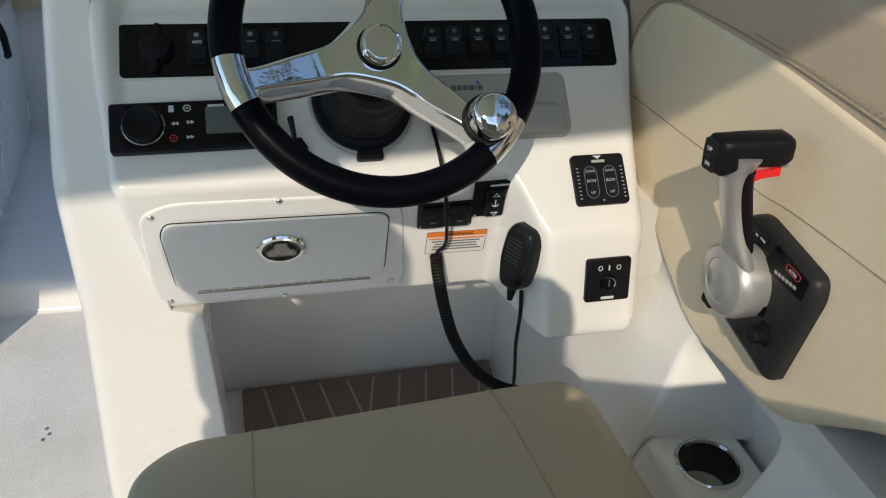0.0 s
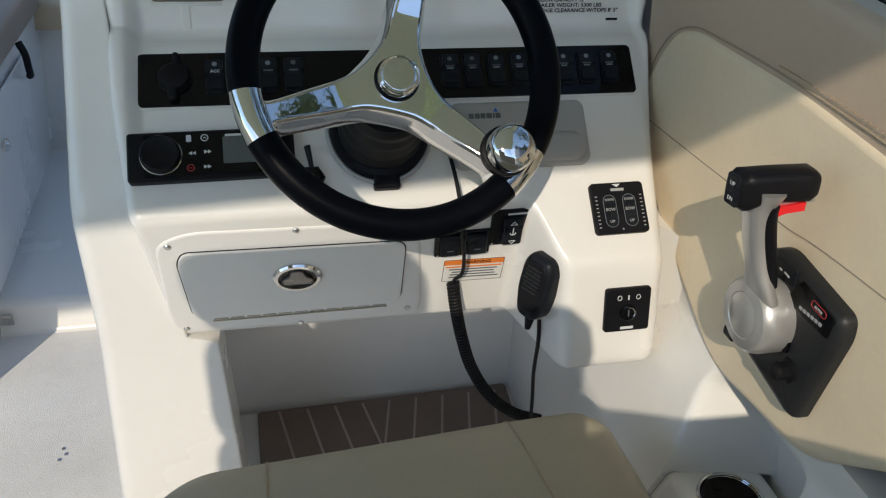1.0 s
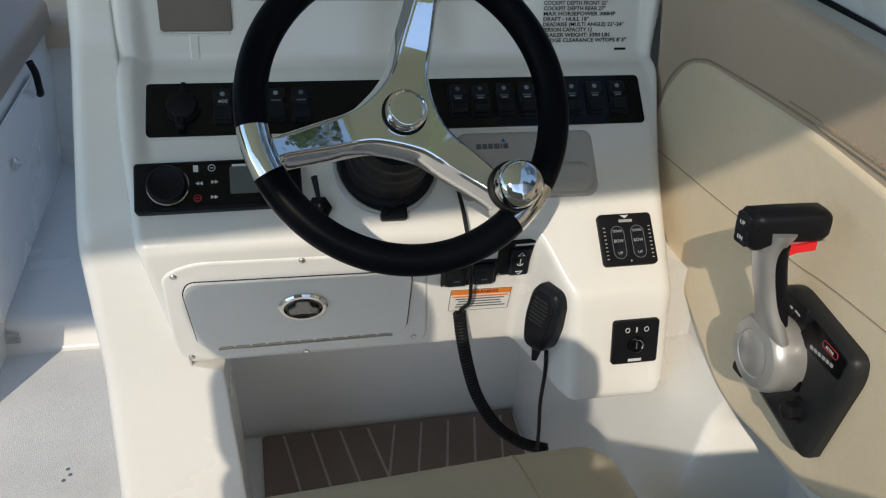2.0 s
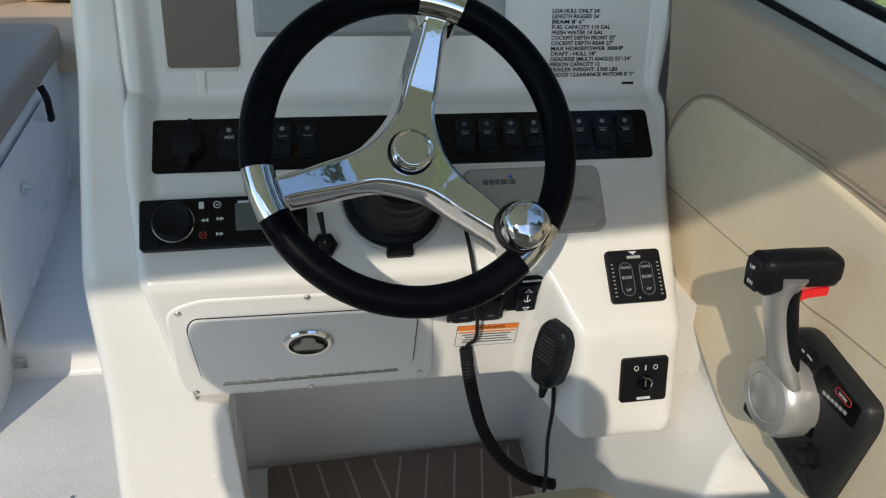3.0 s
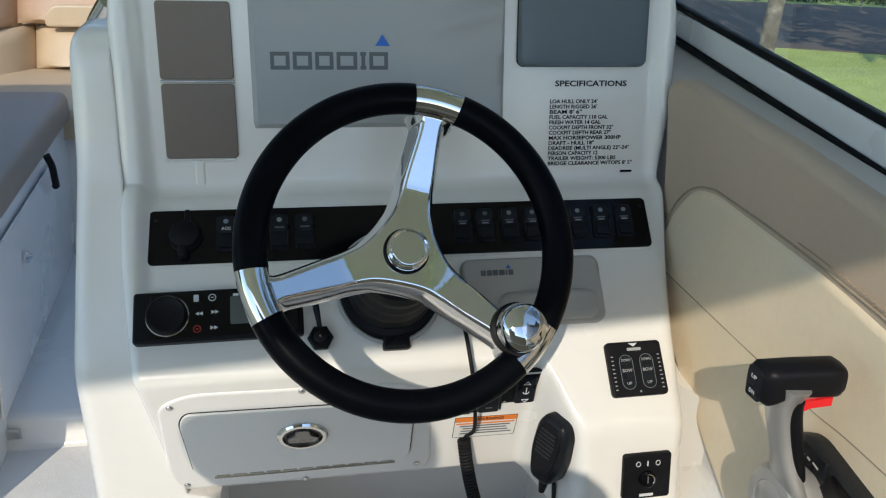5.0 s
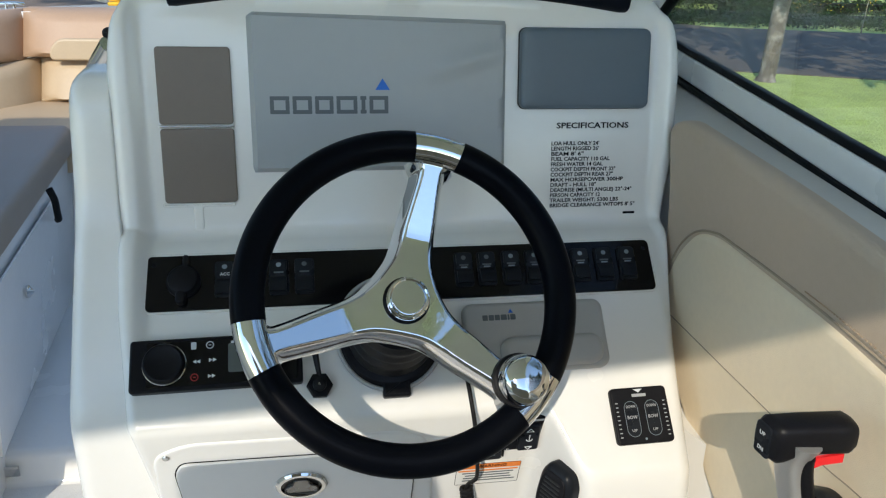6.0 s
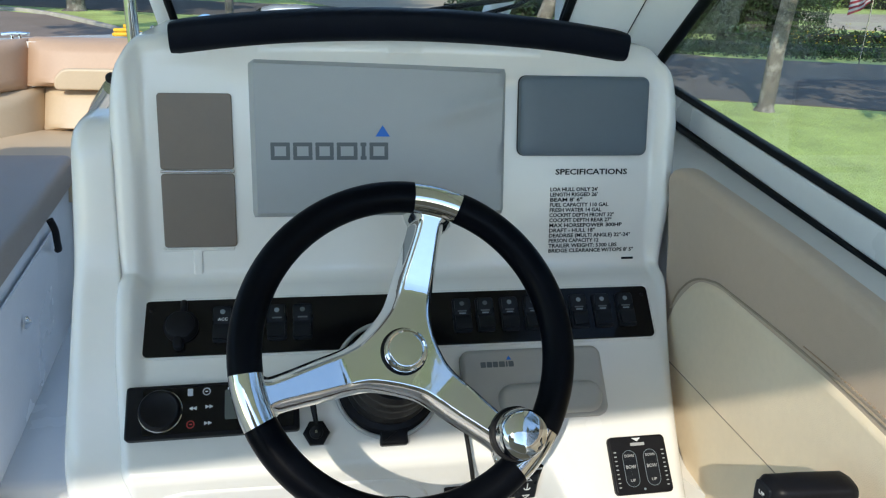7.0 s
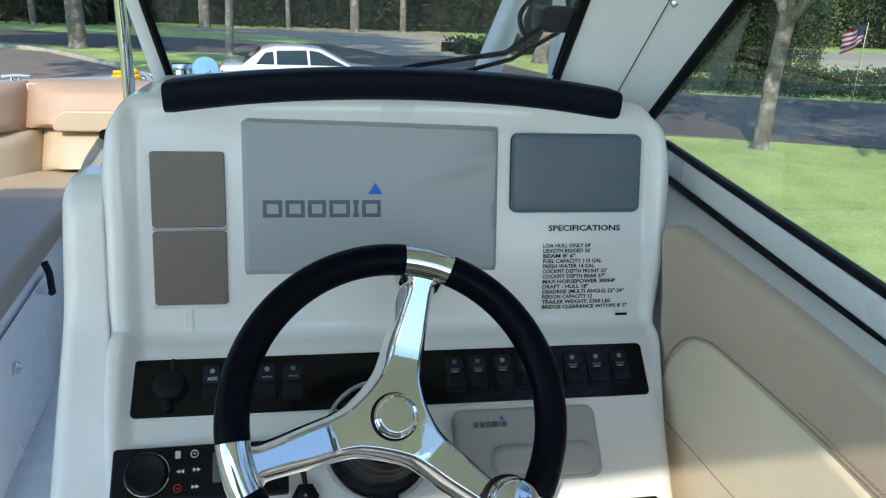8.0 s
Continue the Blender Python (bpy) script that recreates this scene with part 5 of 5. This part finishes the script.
part("base", solid_grid([[(EX(y) - 0.02 - 0.10 * (0.64 - z), y, z) for y in (0.75, 1.3, 1.8, 2.4, 3.0)] for z in zs], (-0.05, 0, 0)), GEL, bow)
cush = [(EX(0.9), 0.9), (EX(2.05), 2.05), (EX(2.05) - 0.75, 2.05), (EX(0.9) - 0.75, 0.9)]
part("cushion", slab(round_poly(cush, 0.04), 0.085, 0.025, 0.635, crown=0.01), BENCHVINYL, bow, "taupe vinyl cushion", 60)
part("hatch_door", solid_grid([[(EX(y) - 0.018 - 0.10 * (0.64 - z) + 0.012, y, z) for y in (0.95, 1.4, 1.72)] for z in (0.13, 0.40, 0.565)], (-0.006, 0, 0)), GEL, bow)
pull = part("pull_latch", tube(smooth_path([(EX(1.60) + 0.002, 1.595, 0.628), (EX(1.61) + 0.010, 1.605, 0.590), (EX(1.62) + 0.008, 1.618, 0.545), (EX(1.62) + 0.002, 1.640, 0.512), (EX(1.62) - 0.006, 1.655, 0.510)]), 0.0115, 12, flat=0.7), RUBBER, bow, "black rubber hold-down latch")
part("turn_latch", lathe([(0.018, 0), (0.018, 0.006), (0.012, 0.010), (0.004, 0.018), (0.001, 0.019)], 24, m=Matrix.Translation((EX(1.30) - 0.018, 1.27, 0.44)) @ pose(0, 0, 0, 0, 90, 0)), CHROME, bow)


def back_cushion(name, x0, x1, y0, y1, z0, z1, thick, mat, parent, crown=0.02):
    rows = []
    for j in range(9):
        v = j / 8
        row = []
        for i in range(17):
            u = i / 16
            e = min(u, 1 - u, v, 1 - v)
            puff = thick * (0.55 + 0.45 * ss(0, 0.14, e)) if e > 0 else thick * 0.3
            row.append((x0 + (x1 - x0) * u, y0 + (y1 - y0) * u - puff + 0.10 * v, z0 + (z1 - z0) * v))
        rows.append(row)
    return part(name, solid_grid(rows, (0, 0.08, 0)), mat, parent, smooth=60)


bb = thing("bow_lounge", "cream and tan vinyl bow lounge with wraparound backrest", "sofa")
back_cushion("upper_backrest", -1.305, -0.30, 2.78, 2.78, 0.838, 1.024, 0.10, TAN, bb)
back_cushion("lower_backrest", -1.255, -0.35, 2.76, 2.76, 0.655, 0.836, 0.12, BOWCREAM, bb)
back_cushion("side_backrest", -1.85, -1.312, 2.05, 2.78, 0.824, 1.020, 0.10, TAN, bb)
back_cushion("side_lower_backrest", -1.85, -1.262, 2.00, 2.74, 0.60, 0.822, 0.12, BOWCREAM, bb)
head = round_poly([(-0.16, -0.045), (0.16, -0.045), (0.16, 0.015), (0.12, 0.045), (-0.12, 0.045), (-0.16, 0.0)], 0.03)
part("headrest", slab(head, 0.018, 0.010, 0, m=Matrix.Translation((-1.02, 2.70, 0.878)) @ pose(0, 0, 0, 90, 0, 0)), BOWCREAM, bb)
part("seat_cushion", slab(round_poly([(-1.65, 2.0), (-0.35, 2.0), (-0.35, 2.75), (-1.65, 2.75)], 0.05), 0.10, 0.03, 0.555, crown=0.015), BOWCREAM, bb, smooth=60)
part("seat_base", block(-1.60, 2.06, 0.0, -0.38, 2.74, 0.555, 0.02), GEL, bb)
DECK = ((-2.1, 2.25), (-1.42, 2.84), (-0.2, 2.86), (0.5, 2.2), (0.5, 2.7), (0.1, 3.4), (-0.35, 3.72), (-0.93, 3.25), (-1.42, 2.97), (-2.1, 2.42))
part("bow_deck", prism([(x, y, 0.985) for x, y in DECK], [(x, y, 1.012) for x, y in DECK]), GEL, None, "white fibreglass foredeck", category="deck", kind="structure")
cl = thing("cleat", "small polished steel deck cleat", "cleat", pose(-1.375, 2.91, 1.012, 0, 0, 15))
part("horn", tube([(-0.055, 0, 0.022), (-0.02, 0, 0.026), (0.02, 0, 0.026), (0.055, 0, 0.022)], 0.007, 10), CHROME, cl)
for sx in (-0.015, 0.015):
    part("foot", tube([(sx, 0, 0), (sx, 0, 0.024)], 0.006, 10), CHROME, cl)
rope = thing("yellow_line", "coiled bright yellow line on the foredeck", "rope", pose(-0.93, 2.99, 1.012))
pts = [(0.045 * math.cos(a) * (1 + 0.3 * math.sin(a * 2.3)), 0.03 * math.sin(a), 0.012 + 0.006 * a / 2) for a in [0.5 * k for k in range(30)]]
part("line", tube(smooth_path(pts, 3), 0.009, 8), YELLOW, rope)
chain = thing("anchor_chain", "pile of bright steel anchor chain on the foredeck", "chain", pose(-0.75, 3.0, 1.012))
rng = random.Random(4)
for k in range(46):
    u = k / 46
    c = Vector((-0.10 + 0.34 * u + rng.uniform(-0.02, 0.02), rng.uniform(-0.05, 0.05), 0.015 + rng.uniform(0, 0.035)))
    q = Euler((rng.uniform(0, 3), rng.uniform(0, 3), rng.uniform(0, 3))).to_matrix()
    loop = [c + q @ Vector((0.016 * math.cos(a), 0.009 * math.sin(a), 0)) for a in [j * math.pi / 6 for j in range(12)]]
    part("link", tube(loop, 0.0036, 6, closed=True), CHROME, chain)
wl = thing("anchor_windlass", "polished windlass on the foredeck, its blue reflection painted on a dome", "windlass", pose(-0.615, 3.0, 1.012))
part("drum", lathe([(0.06, 0), (0.06, 0.02), (0.045, 0.03), (0.04, 0.06), (0.05, 0.07), (0.045, 0.085), (0.001, 0.09)], 28, m=Matrix.Translation((-0.07, 0, 0))), CHROME, wl)
part("cover", lathe([(0.055, -0.04), (0.06, -0.02), (0.06, 0.02), (0.055, 0.04), (0.001, 0.045)], 32, m=Matrix.Translation((0.03, 0, 0.058)) @ pose(0, 0, 0, 75, 0, 15)), BLUEREFLECT, wl)
# outer hull down to the keel, with a transom
PLAN = ((0.50, -2.6), (0.52, 0.5), (0.50, 1.8), (0.48, 2.72), (0.09, 3.40), (-0.35, 3.72), (-0.93, 3.25), (-1.42, 2.97), (-2.1, 2.42), (-2.14, 1.9), (-2.15, 0.5), (-2.15, -2.6))
KEEL = -0.82
rows = []
for z, k in ((-1.18, 0.10), (-0.80, 0.62), (-0.45, 0.90), (0.0, 0.965), (0.6, 0.99), (0.985, 1.0)):
    rows.append([(KEEL + (x - KEEL) * k, y if y < 2 else 2 + (y - 2) * (0.55 + 0.45 * k), z) for x, y in PLAN])
hull = part("hull_side", solid_grid(rows, (0, 0.012, 0)), GEL, None, "white outer hull of the boat", 60, "hull", kind="structure")
stern = [(row[0], row[-1]) for row in rows]
part("transom", prism([(a[0], -2.61, a[2]) for a, b in stern] + [(b[0], -2.61, b[2]) for a, b in reversed(stern)], [(a[0], -2.56, a[2]) for a, b in stern] + [(b[0], -2.56, b[2]) for a, b in reversed(stern)]), GEL, hull)
part("gunwale", solid_grid([[(x + (0.0 if k == 0 else (KEEL - x) * 0.10), y, 0.985 + 0.012 * k) for x, y in PLAN if y < 2.7 and x < -1] for k in (0, 1)], (0, 0, -0.03)), GEL, hull)


# ---- outdoors ----
GZ = -1.2


def flat(name, points, z, mat, label, thick=0.05, category="ground"):
    bm = prism([(x, y, z - thick) for x, y in points], [(x, y, z) for x, y in points])
    return part(name, bm, mat, None, label, category=category, kind="structure")


rows = []
for y in [-60, -20, 0, 6, 10, 14, 18, 24, 32, 45, 70, 120, 300, 1500]:
    rows.append([(x, y, GZ + (0.02 * math.sin(x * 0.7 + y) if abs(x) < 60 and 0 < y < 40 else 0)) for x in [-1500, -300, -100, -40, -20, -10, -5, 0, 5, 10, 15, 20, 30, 50, 100, 300, 1500]])
part("ground", grid(rows), GRASS, None, "green mown lawn", category="ground", kind="structure")
flat("road", [(-60, 41.5), (-25, 37.5), (-12, 33.8), (-3.0, 31.2), (5, 14.9), (7.5, 14.1), (11.2, 12.9), (24, 9.0), (60, -2), (60, 6), (24, 17.8), (16.6, 19.9), (11.6, 21.1), (8.5, 24.5), (6.0, 37), (-12, 41), (-25, 45), (-60, 50)], GZ + 0.03, ASPHALT, "grey asphalt street dappled with shade", category="road")
flat("driveway", [(-60, 10), (-4, 14), (-3.2, 20), (-6.3, 25.3), (-9.5, 29.8), (-12.5, 31.6), (-30, 34), (-60, 36)], GZ + 0.035, SUNASPH, "asphalt turning area with sunlight put into its pale colour", category="road")
flat("side_drive", [(3.2, 32.5), (9, 33.5), (8.6, 52), (-1, 52), (-8, 46), (-1, 42.5)], GZ + 0.045, PAVE, "pale sandy driveway", category="driveway")
flat("far_drive", [(23.5, 32.5), (40, 29), (60, 33), (60, 47), (40, 45), (27, 43)], GZ + 0.045, PAVE, "pale driveway across the street", category="driveway")


def kerb(points):
    ps = smooth_path([(x, y, GZ + 0.05) for x, y in points], 8)
    bm = bmesh.new()
    vs = []
    for i, p in enumerate(ps):
        d = (ps[min(i + 1, len(ps) - 1)] - ps[max(i - 1, 0)]).normalized()
        n = Vector((-d.y, d.x, 0)) * 0.09
        vs.append([bm.verts.new(q) for q in (p - n - Vector((0, 0, 0.1)), p - n + Vector((0, 0, 0.05)), p - n * 0.7 + Vector((0, 0, 0.07)), p + n * 0.8 + Vector((0, 0, 0.07)), p + n - Vector((0, 0, 0.1)))])
    for a, b in zip(vs, vs[1:]):
        for k in range(4):
            bm.faces.new((a[k], a[k + 1], b[k + 1], b[k]))
    part("kerb", bm, KERB, None, "worn pale concrete kerb", category="kerb", kind="structure")


kerb([(-40, 34.5), (-22, 33.2), (-12.5, 31.9), (-9.5, 30.1), (-6.2, 25.4), (-3.2, 20)])


def leaf_mesh(name, centres, size, mat, parent=None, flat_=0.5, kind="stuff", label="", category="", seed=1):
    """Many small bent leaves of two faces each, round the given points."""
    r = np.random.RandomState(seed)
    n = len(centres)
    c = np.asarray(centres, float)
    a = r.normal(size=(n, 3))
    a /= np.linalg.norm(a, axis=1)[:, None]
    b = r.normal(size=(n, 3))
    b -= a * (a * b).sum(1)[:, None]
    b /= np.linalg.norm(b, axis=1)[:, None]
    up = np.cross(a, b)
    s = size * (0.6 + 0.8 * r.rand(n))[:, None]
    p = np.stack([c - a * s, c + b * s * flat_ + up * s * 0.2, c + a * s, c - b * s * flat_ + up * s * 0.2], 1).reshape(-1, 3)
    idx = np.arange(n) * 4
    faces = np.stack([idx, idx + 1, idx + 2, idx + 3], 1)
    me = bpy.data.meshes.new(name)
    me.from_pydata(p.tolist(), [], faces.tolist())
    me.materials.append(mat)
    ob = new(name, me)
    if parent:
        ob.parent = parent
    return tagged(ob, label, category, kind=kind)


def crown_points(lobes, per, seed):
    r = np.random.RandomState(seed)
    out = []
    for x, y, z, rad, h in lobes:
        n = 26
        d = r.normal(size=(n, 3))
        d /= np.linalg.norm(d, axis=1)[:, None]
        c = np.array([x, y, z]) + d * (0.35 + 0.65 * r.rand(n) ** 0.5)[:, None] * np.array([rad, rad, h])
        pick = r.randint(0, n, per)
        out.append(c[pick] + r.normal(size=(per, 3)) * np.array([0.26, 0.26, 0.16]) * (rad / 2.2))
    return np.concatenate(out)


def tree(x, y, height, girth, spread, leafs, seed, label, fork=2.6, lean=0.0, leaf=0.15):
    r = random.Random(seed)
    t = thing("tree", label, "tree", pose(x, y, GZ))
    path = [(0, 0, -0.1), (0.02, 0, 0.3), (lean * 0.4, 0.03, fork * 0.55), (lean, 0.0, fork)]
    bm = tube(smooth_path(path, 6), lambda u: girth * (1.35 - 0.5 * ss(0, 0.25, u) - 0.12 * u), 14)
    lobes = []
    for k in range(6):
        a = k * math.pi / 3 + r.uniform(-0.4, 0.4)
        reach = spread * r.uniform(0.45, 0.8)
        tip = (lean + reach * math.cos(a), reach * math.sin(a), height * r.uniform(0.62, 0.9))
        tube(smooth_path([(lean, 0, fork - 0.25), (lean + reach * 0.3 * math.cos(a), reach * 0.3 * math.sin(a), fork + (tip[2] - fork) * 0.45), tip], 6), lambda u: girth * (0.55 - 0.45 * u), 8, bm)
        lobes.append((*tip, spread * r.uniform(0.35, 0.55), height * r.uniform(0.12, 0.2)))
    lobes.append((lean, 0, height * 0.9, spread * 0.6, height * 0.2))
    for v in bm.verts:
        v.co += v.co.normalized() * girth * 0.10 * noise.noise(v.co * 6)
    part("trunk", bm, BARK, t, "mottled grey-brown trunk", 60)
    leaf_mesh("crown", crown_points(lobes, leafs // 7, seed), leaf, LEAF, t, kind="", seed=seed)
    return t


tree(8.47, 12.85, 6.6, 0.19, 5.6, 3000, 3, "tree with mottled pale trunk on the lawn edge", 2.65, 0.16, 0.2)
tree(-9.1, 32.2, 11.0, 0.42, 6.5, 9000, 5, "broad dark oak tree on the grass verge", 3.6, leaf=0.21)
tree(-3.2, 30.6, 10.0, 0.20, 5.0, 7000, 7, "slender pale-barked tree by the street", 3.2, 0.2, leaf=0.21)
tree(9.3, 31.0, 9.0, 0.40, 5.0, 9000, 9, "low forked tree by the driveway", 2.0, 0.8, leaf=0.26)
tree(2.6, 49.5, 12.0, 0.35, 6.0, 6000, 11, "tall tree at the wood edge", 5.0)
tree(-6.5, 50.0, 12.0, 0.42, 6.0, 6000, 12, "tall tree at the wood edge", 5.0)
tree(-18.5, 36.0, 12.0, 0.40, 6.0, 7000, 13, "tall tree beside the street", 4.4, leaf=0.21)
tree(13.5, 6.6, 10.0, 0.25, 6.5, 1700, 15, "unseen tree added to shade the street", 4.5, leaf=0.22)
tree(9.5, -1.5, 13.0, 0.20, 5.0, 2200, 16, "tall unseen tree added beside the boat for shade", 3.0, leaf=0.22)
tree(-8.0, 9.5, 19.0, 0.35, 6.0, 5500, 61, "tall unseen tree added to shade the far street", 8.0, leaf=0.26)
tree(38, 41.0, 11, 0.4, 6.0, 5000, 17, "tall tree across the street", 4.0)
tree(-14.5, 24.0, 12, 0.35, 6.0, 8000, 18, "unseen shade tree added by the turning area", 6.5, leaf=0.26)


def hedge(x0, y0, x1, y1, depth, height, count, seed, label, size=0.09, mat=None, wob=0.25):
    r = np.random.RandomState(seed)
    u = r.rand(count)
    face_ = r.rand(count)
    d = np.where(face_ < 0.5, r.rand(count) ** 2 * 0.5, r.rand(count))
    z = np.where(face_ < 0.5, r.rand(count), 1 - r.rand(count) ** 2 * 0.4)
    dx, dy = x1 - x0, y1 - y0
    L = math.hypot(dx, dy)
    nx, ny = -dy / L, dx / L
    bulge = 1 + wob * np.sin(u * L * 1.1 + seed) * np.sin(u * L * 0.37 + 1.3) + wob * 0.5 * np.sin(u * L * 2.9)
    px = x0 + dx * u + nx * depth * (d + 0.25 * (bulge - 1))
    py = y0 + dy * u + ny * depth * (d + 0.25 * (bulge - 1))
    pz = GZ + height * z * bulge
    h = thing("hedge", label, "hedge", kind="stuff")
    leaf_mesh("foliage", np.stack([px, py, pz], 1) + r.normal(size=(count, 3)) * 0.08, size, mat or HEDGELEAF, h, kind="", seed=seed)
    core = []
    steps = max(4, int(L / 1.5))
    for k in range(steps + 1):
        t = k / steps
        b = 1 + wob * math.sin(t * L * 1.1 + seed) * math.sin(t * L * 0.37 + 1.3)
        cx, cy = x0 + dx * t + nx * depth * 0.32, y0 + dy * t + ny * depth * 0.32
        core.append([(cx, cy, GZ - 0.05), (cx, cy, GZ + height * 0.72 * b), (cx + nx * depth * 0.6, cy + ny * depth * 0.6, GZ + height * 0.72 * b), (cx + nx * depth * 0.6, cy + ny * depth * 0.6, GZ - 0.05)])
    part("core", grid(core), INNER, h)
    return h


hedge(11.2, 27.2, 19.0, 27.4, 5.0, 3.6, 30000, 21, "tall clipped evergreen hedge across the street", 0.05)
hedge(17.6, 25.6, 20.2, 28.2, 3.5, 4.2, 16000, 22, "rounded evergreen bush across the street", 0.05)
hedge(9.0, 22.0, 26, 19.4, 3.6, 0.22, 12000, 23, "low dark leaf strip along the street standing in for shaded grass", 0.05)
hedge(14.5, 24.8, 30, 26.5, 1.4, 0.40, 2600, 33, "bed of low green plants")
hedge(16.5, 24.7, 30, 26.4, 1.0, 0.46, 330, 24, "scattered yellow flowers in the bed", 0.03, FLOWER)
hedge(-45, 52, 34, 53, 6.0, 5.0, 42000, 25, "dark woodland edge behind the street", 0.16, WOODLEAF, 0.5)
hedge(30, 52, 80, 36, 6.0, 6.5, 40000, 26, "shrubs at the wood edge across the street, coloured as sunlit", 0.13, SUNLEAF, 0.35)
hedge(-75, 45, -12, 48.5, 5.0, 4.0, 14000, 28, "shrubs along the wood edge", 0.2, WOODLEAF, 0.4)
hedge(6.5, 33.5, 12.5, 36.0, 2.0, 0.8, 2500, 29, "low bushes by the driveway")
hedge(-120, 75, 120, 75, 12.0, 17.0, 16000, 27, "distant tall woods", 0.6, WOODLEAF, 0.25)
hedge(26, -13, 7.0, -15.9, 5.0, 15.0, 7000, 34, "unseen tall trees added behind the boat for green reflections", 0.45, WOODLEAF, 0.25)
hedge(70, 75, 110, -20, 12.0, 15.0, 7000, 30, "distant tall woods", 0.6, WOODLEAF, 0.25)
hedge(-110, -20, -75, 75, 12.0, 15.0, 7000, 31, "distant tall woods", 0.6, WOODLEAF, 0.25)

for k, (x, y, g) in enumerate(((-24, 46.5, 0.35), (-15.5, 47.5, 0.22), (-10.5, 49.0, 0.30), (-1.5, 50.5, 0.18), (5.8, 51.0, 0.26), (12.5, 46.5, 0.22), (17, 44, 0.30), (43, 46, 0.28))):
    tree(x, y, 12.0, g, 5.0, 2600, 40 + k, "tree with a dark trunk at the wood edge", 5.5)

# ragged grass on the near lawn
r_ = np.random.RandomState(8)
gx, gy_ = 3 + 11 * r_.rand(60000), 3.5 + 10.5 * r_.rand(60000)
keep = (gy_ < 13.6 - 0.36 * (gx - 9)) & (gx > 0.9)
pts_ = np.stack([gx, gy_, np.full(60000, GZ + 0.02)], 1)[keep]
leaf_mesh("lawn_tufts", pts_, 0.017, BLADE, None, 0.2, "stuff", "tufts of bright mown grass", "grass", 4)

# parked car
car = thing("car", "parked white saloon car with dark windows", "car", pose(-2.15, 17.6, GZ, 0, 0, 3))


def car_section(points, half, inset_):
    return [[(x, -half + inset_(z), z) for x, z in points], [(x, half - inset_(z), z) for x, z in points]]


low = [(0.02, 0.32), (4.45, 0.32), (4.52, 0.55), (4.40, 0.72), (3.55, 0.88), (2.95, 0.93), (0.55, 0.97), (0.08, 0.95), (0.0, 0.70)]
a, b = car_section(low, 0.88, lambda z: 0.03 + 0.05 * max(0, z - 0.6))
bm = prism(a, b)
bmesh.ops.recalc_face_normals(bm, faces=bm.faces)
body_ = part("body", bevelled(bm, 0.05, 3, 20), CARPAINT, car)
roof = [(0.50, 0.95), (3.05, 0.92), (2.25, 1.33), (1.75, 1.385), (1.25, 1.375), (0.95, 1.30)]
a, b = car_section(roof, 0.86, lambda z: 0.02 + 0.42 * max(0, z - 0.92))
bm = prism(a, b)
bmesh.ops.recalc_face_normals(bm, faces=bm.faces)
part("cabin", bevelled(bm, 0.04, 3, 15), CARPAINT, car)
for win in ([(0.82, 1.00), (1.22, 1.00), (1.20, 1.27), (1.02, 1.24)], [(1.27, 1.00), (1.95, 1.00), (1.92, 1.31), (1.27, 1.29)], [(2.00, 1.00), (2.80, 0.99), (2.20, 1.28), (1.98, 1.31)]):
    yy = lambda z: 0.86 - 0.02 - 0.42 * max(0, z - 0.92)
    for s in (-1, 1):
        part("side_window", prism([(x, s * (yy(z) + 0.006), z) for x, z in win], [(x, s * (yy(z) - 0.02), z) for x, z in win]), CARGLASS, car)
part("rear_window", prism([(0.55, -0.62, 1.00), (0.55, 0.62, 1.00), (0.93, 0.52, 1.28), (0.93, -0.52, 1.28)], [(0.53, -0.62, 1.01), (0.53, 0.62, 1.01), (0.91, 0.52, 1.29), (0.91, -0.52, 1.29)]), CARGLASS, car)
for s in (-1, 1):
    part("tail_light", block(-0.015, s * 0.78 - 0.10, 0.68, 0.10, s * 0.78 + 0.10, 0.86, 0.02), TAIL, car)
    for x in (0.85, 3.60):
        wh = part("wheel", lathe([(0.20, -0.1), (0.30, -0.1), (0.32, -0.07), (0.32, 0.07), (0.30, 0.1), (0.20, 0.1)], 28, m=Matrix.Translation((x, s * 0.78, 0.32)) @ pose(0, 0, 0, 90, 0, 0)), RUBBER, car)
        part("rim", lathe([(0.20, 0.06), (0.20, 0.09), (0.05, 0.10), (0.001, 0.10)], 20, m=Matrix.Translation((x, s * 0.78, 0.32)) @ pose(0, 0, 0, 90 * s, 0, 0)), STEEL, wh)

# flag on a thin pole by the kerb
fl = thing("flag", "striped flag hanging from a thin pole", "flag", pose(15.5, 19.75, GZ - 0.45))
part("pole", tube([(0, 0, 0), (0.02, 0, 2.75)], 0.018, 10), STEEL, fl)
for k in range(9):
    rows = []
    for j in (0, 1):
        v = (k + j) / 9
        rows.append([(-0.02 - 0.62 * u, 0.08 * math.sin(u * 7 + v), 2.70 - 0.50 * v - 0.40 * u * (0.5 + v * 0.4)) for u in [i / 12 for i in range(13)]])
    part("stripe", solid_grid(rows, (0, 0.006, 0)), (FLAGRED, FLAGWHITE)[k % 2], fl)
rows = []
for j in range(5):
    v = 0.55 * j / 4
    rows.append([(-0.02 - 0.25 * u, 0.08 * math.sin(u * 0.4 * 7 + v) - 0.005, 2.705 - 0.50 * v - 0.40 * 0.4 * u * (0.5 + v * 0.4)) for u in [i / 6 for i in range(7)]])
part("canton", solid_grid(rows, (0, 0.016, 0)), FLAGBLUE, fl)
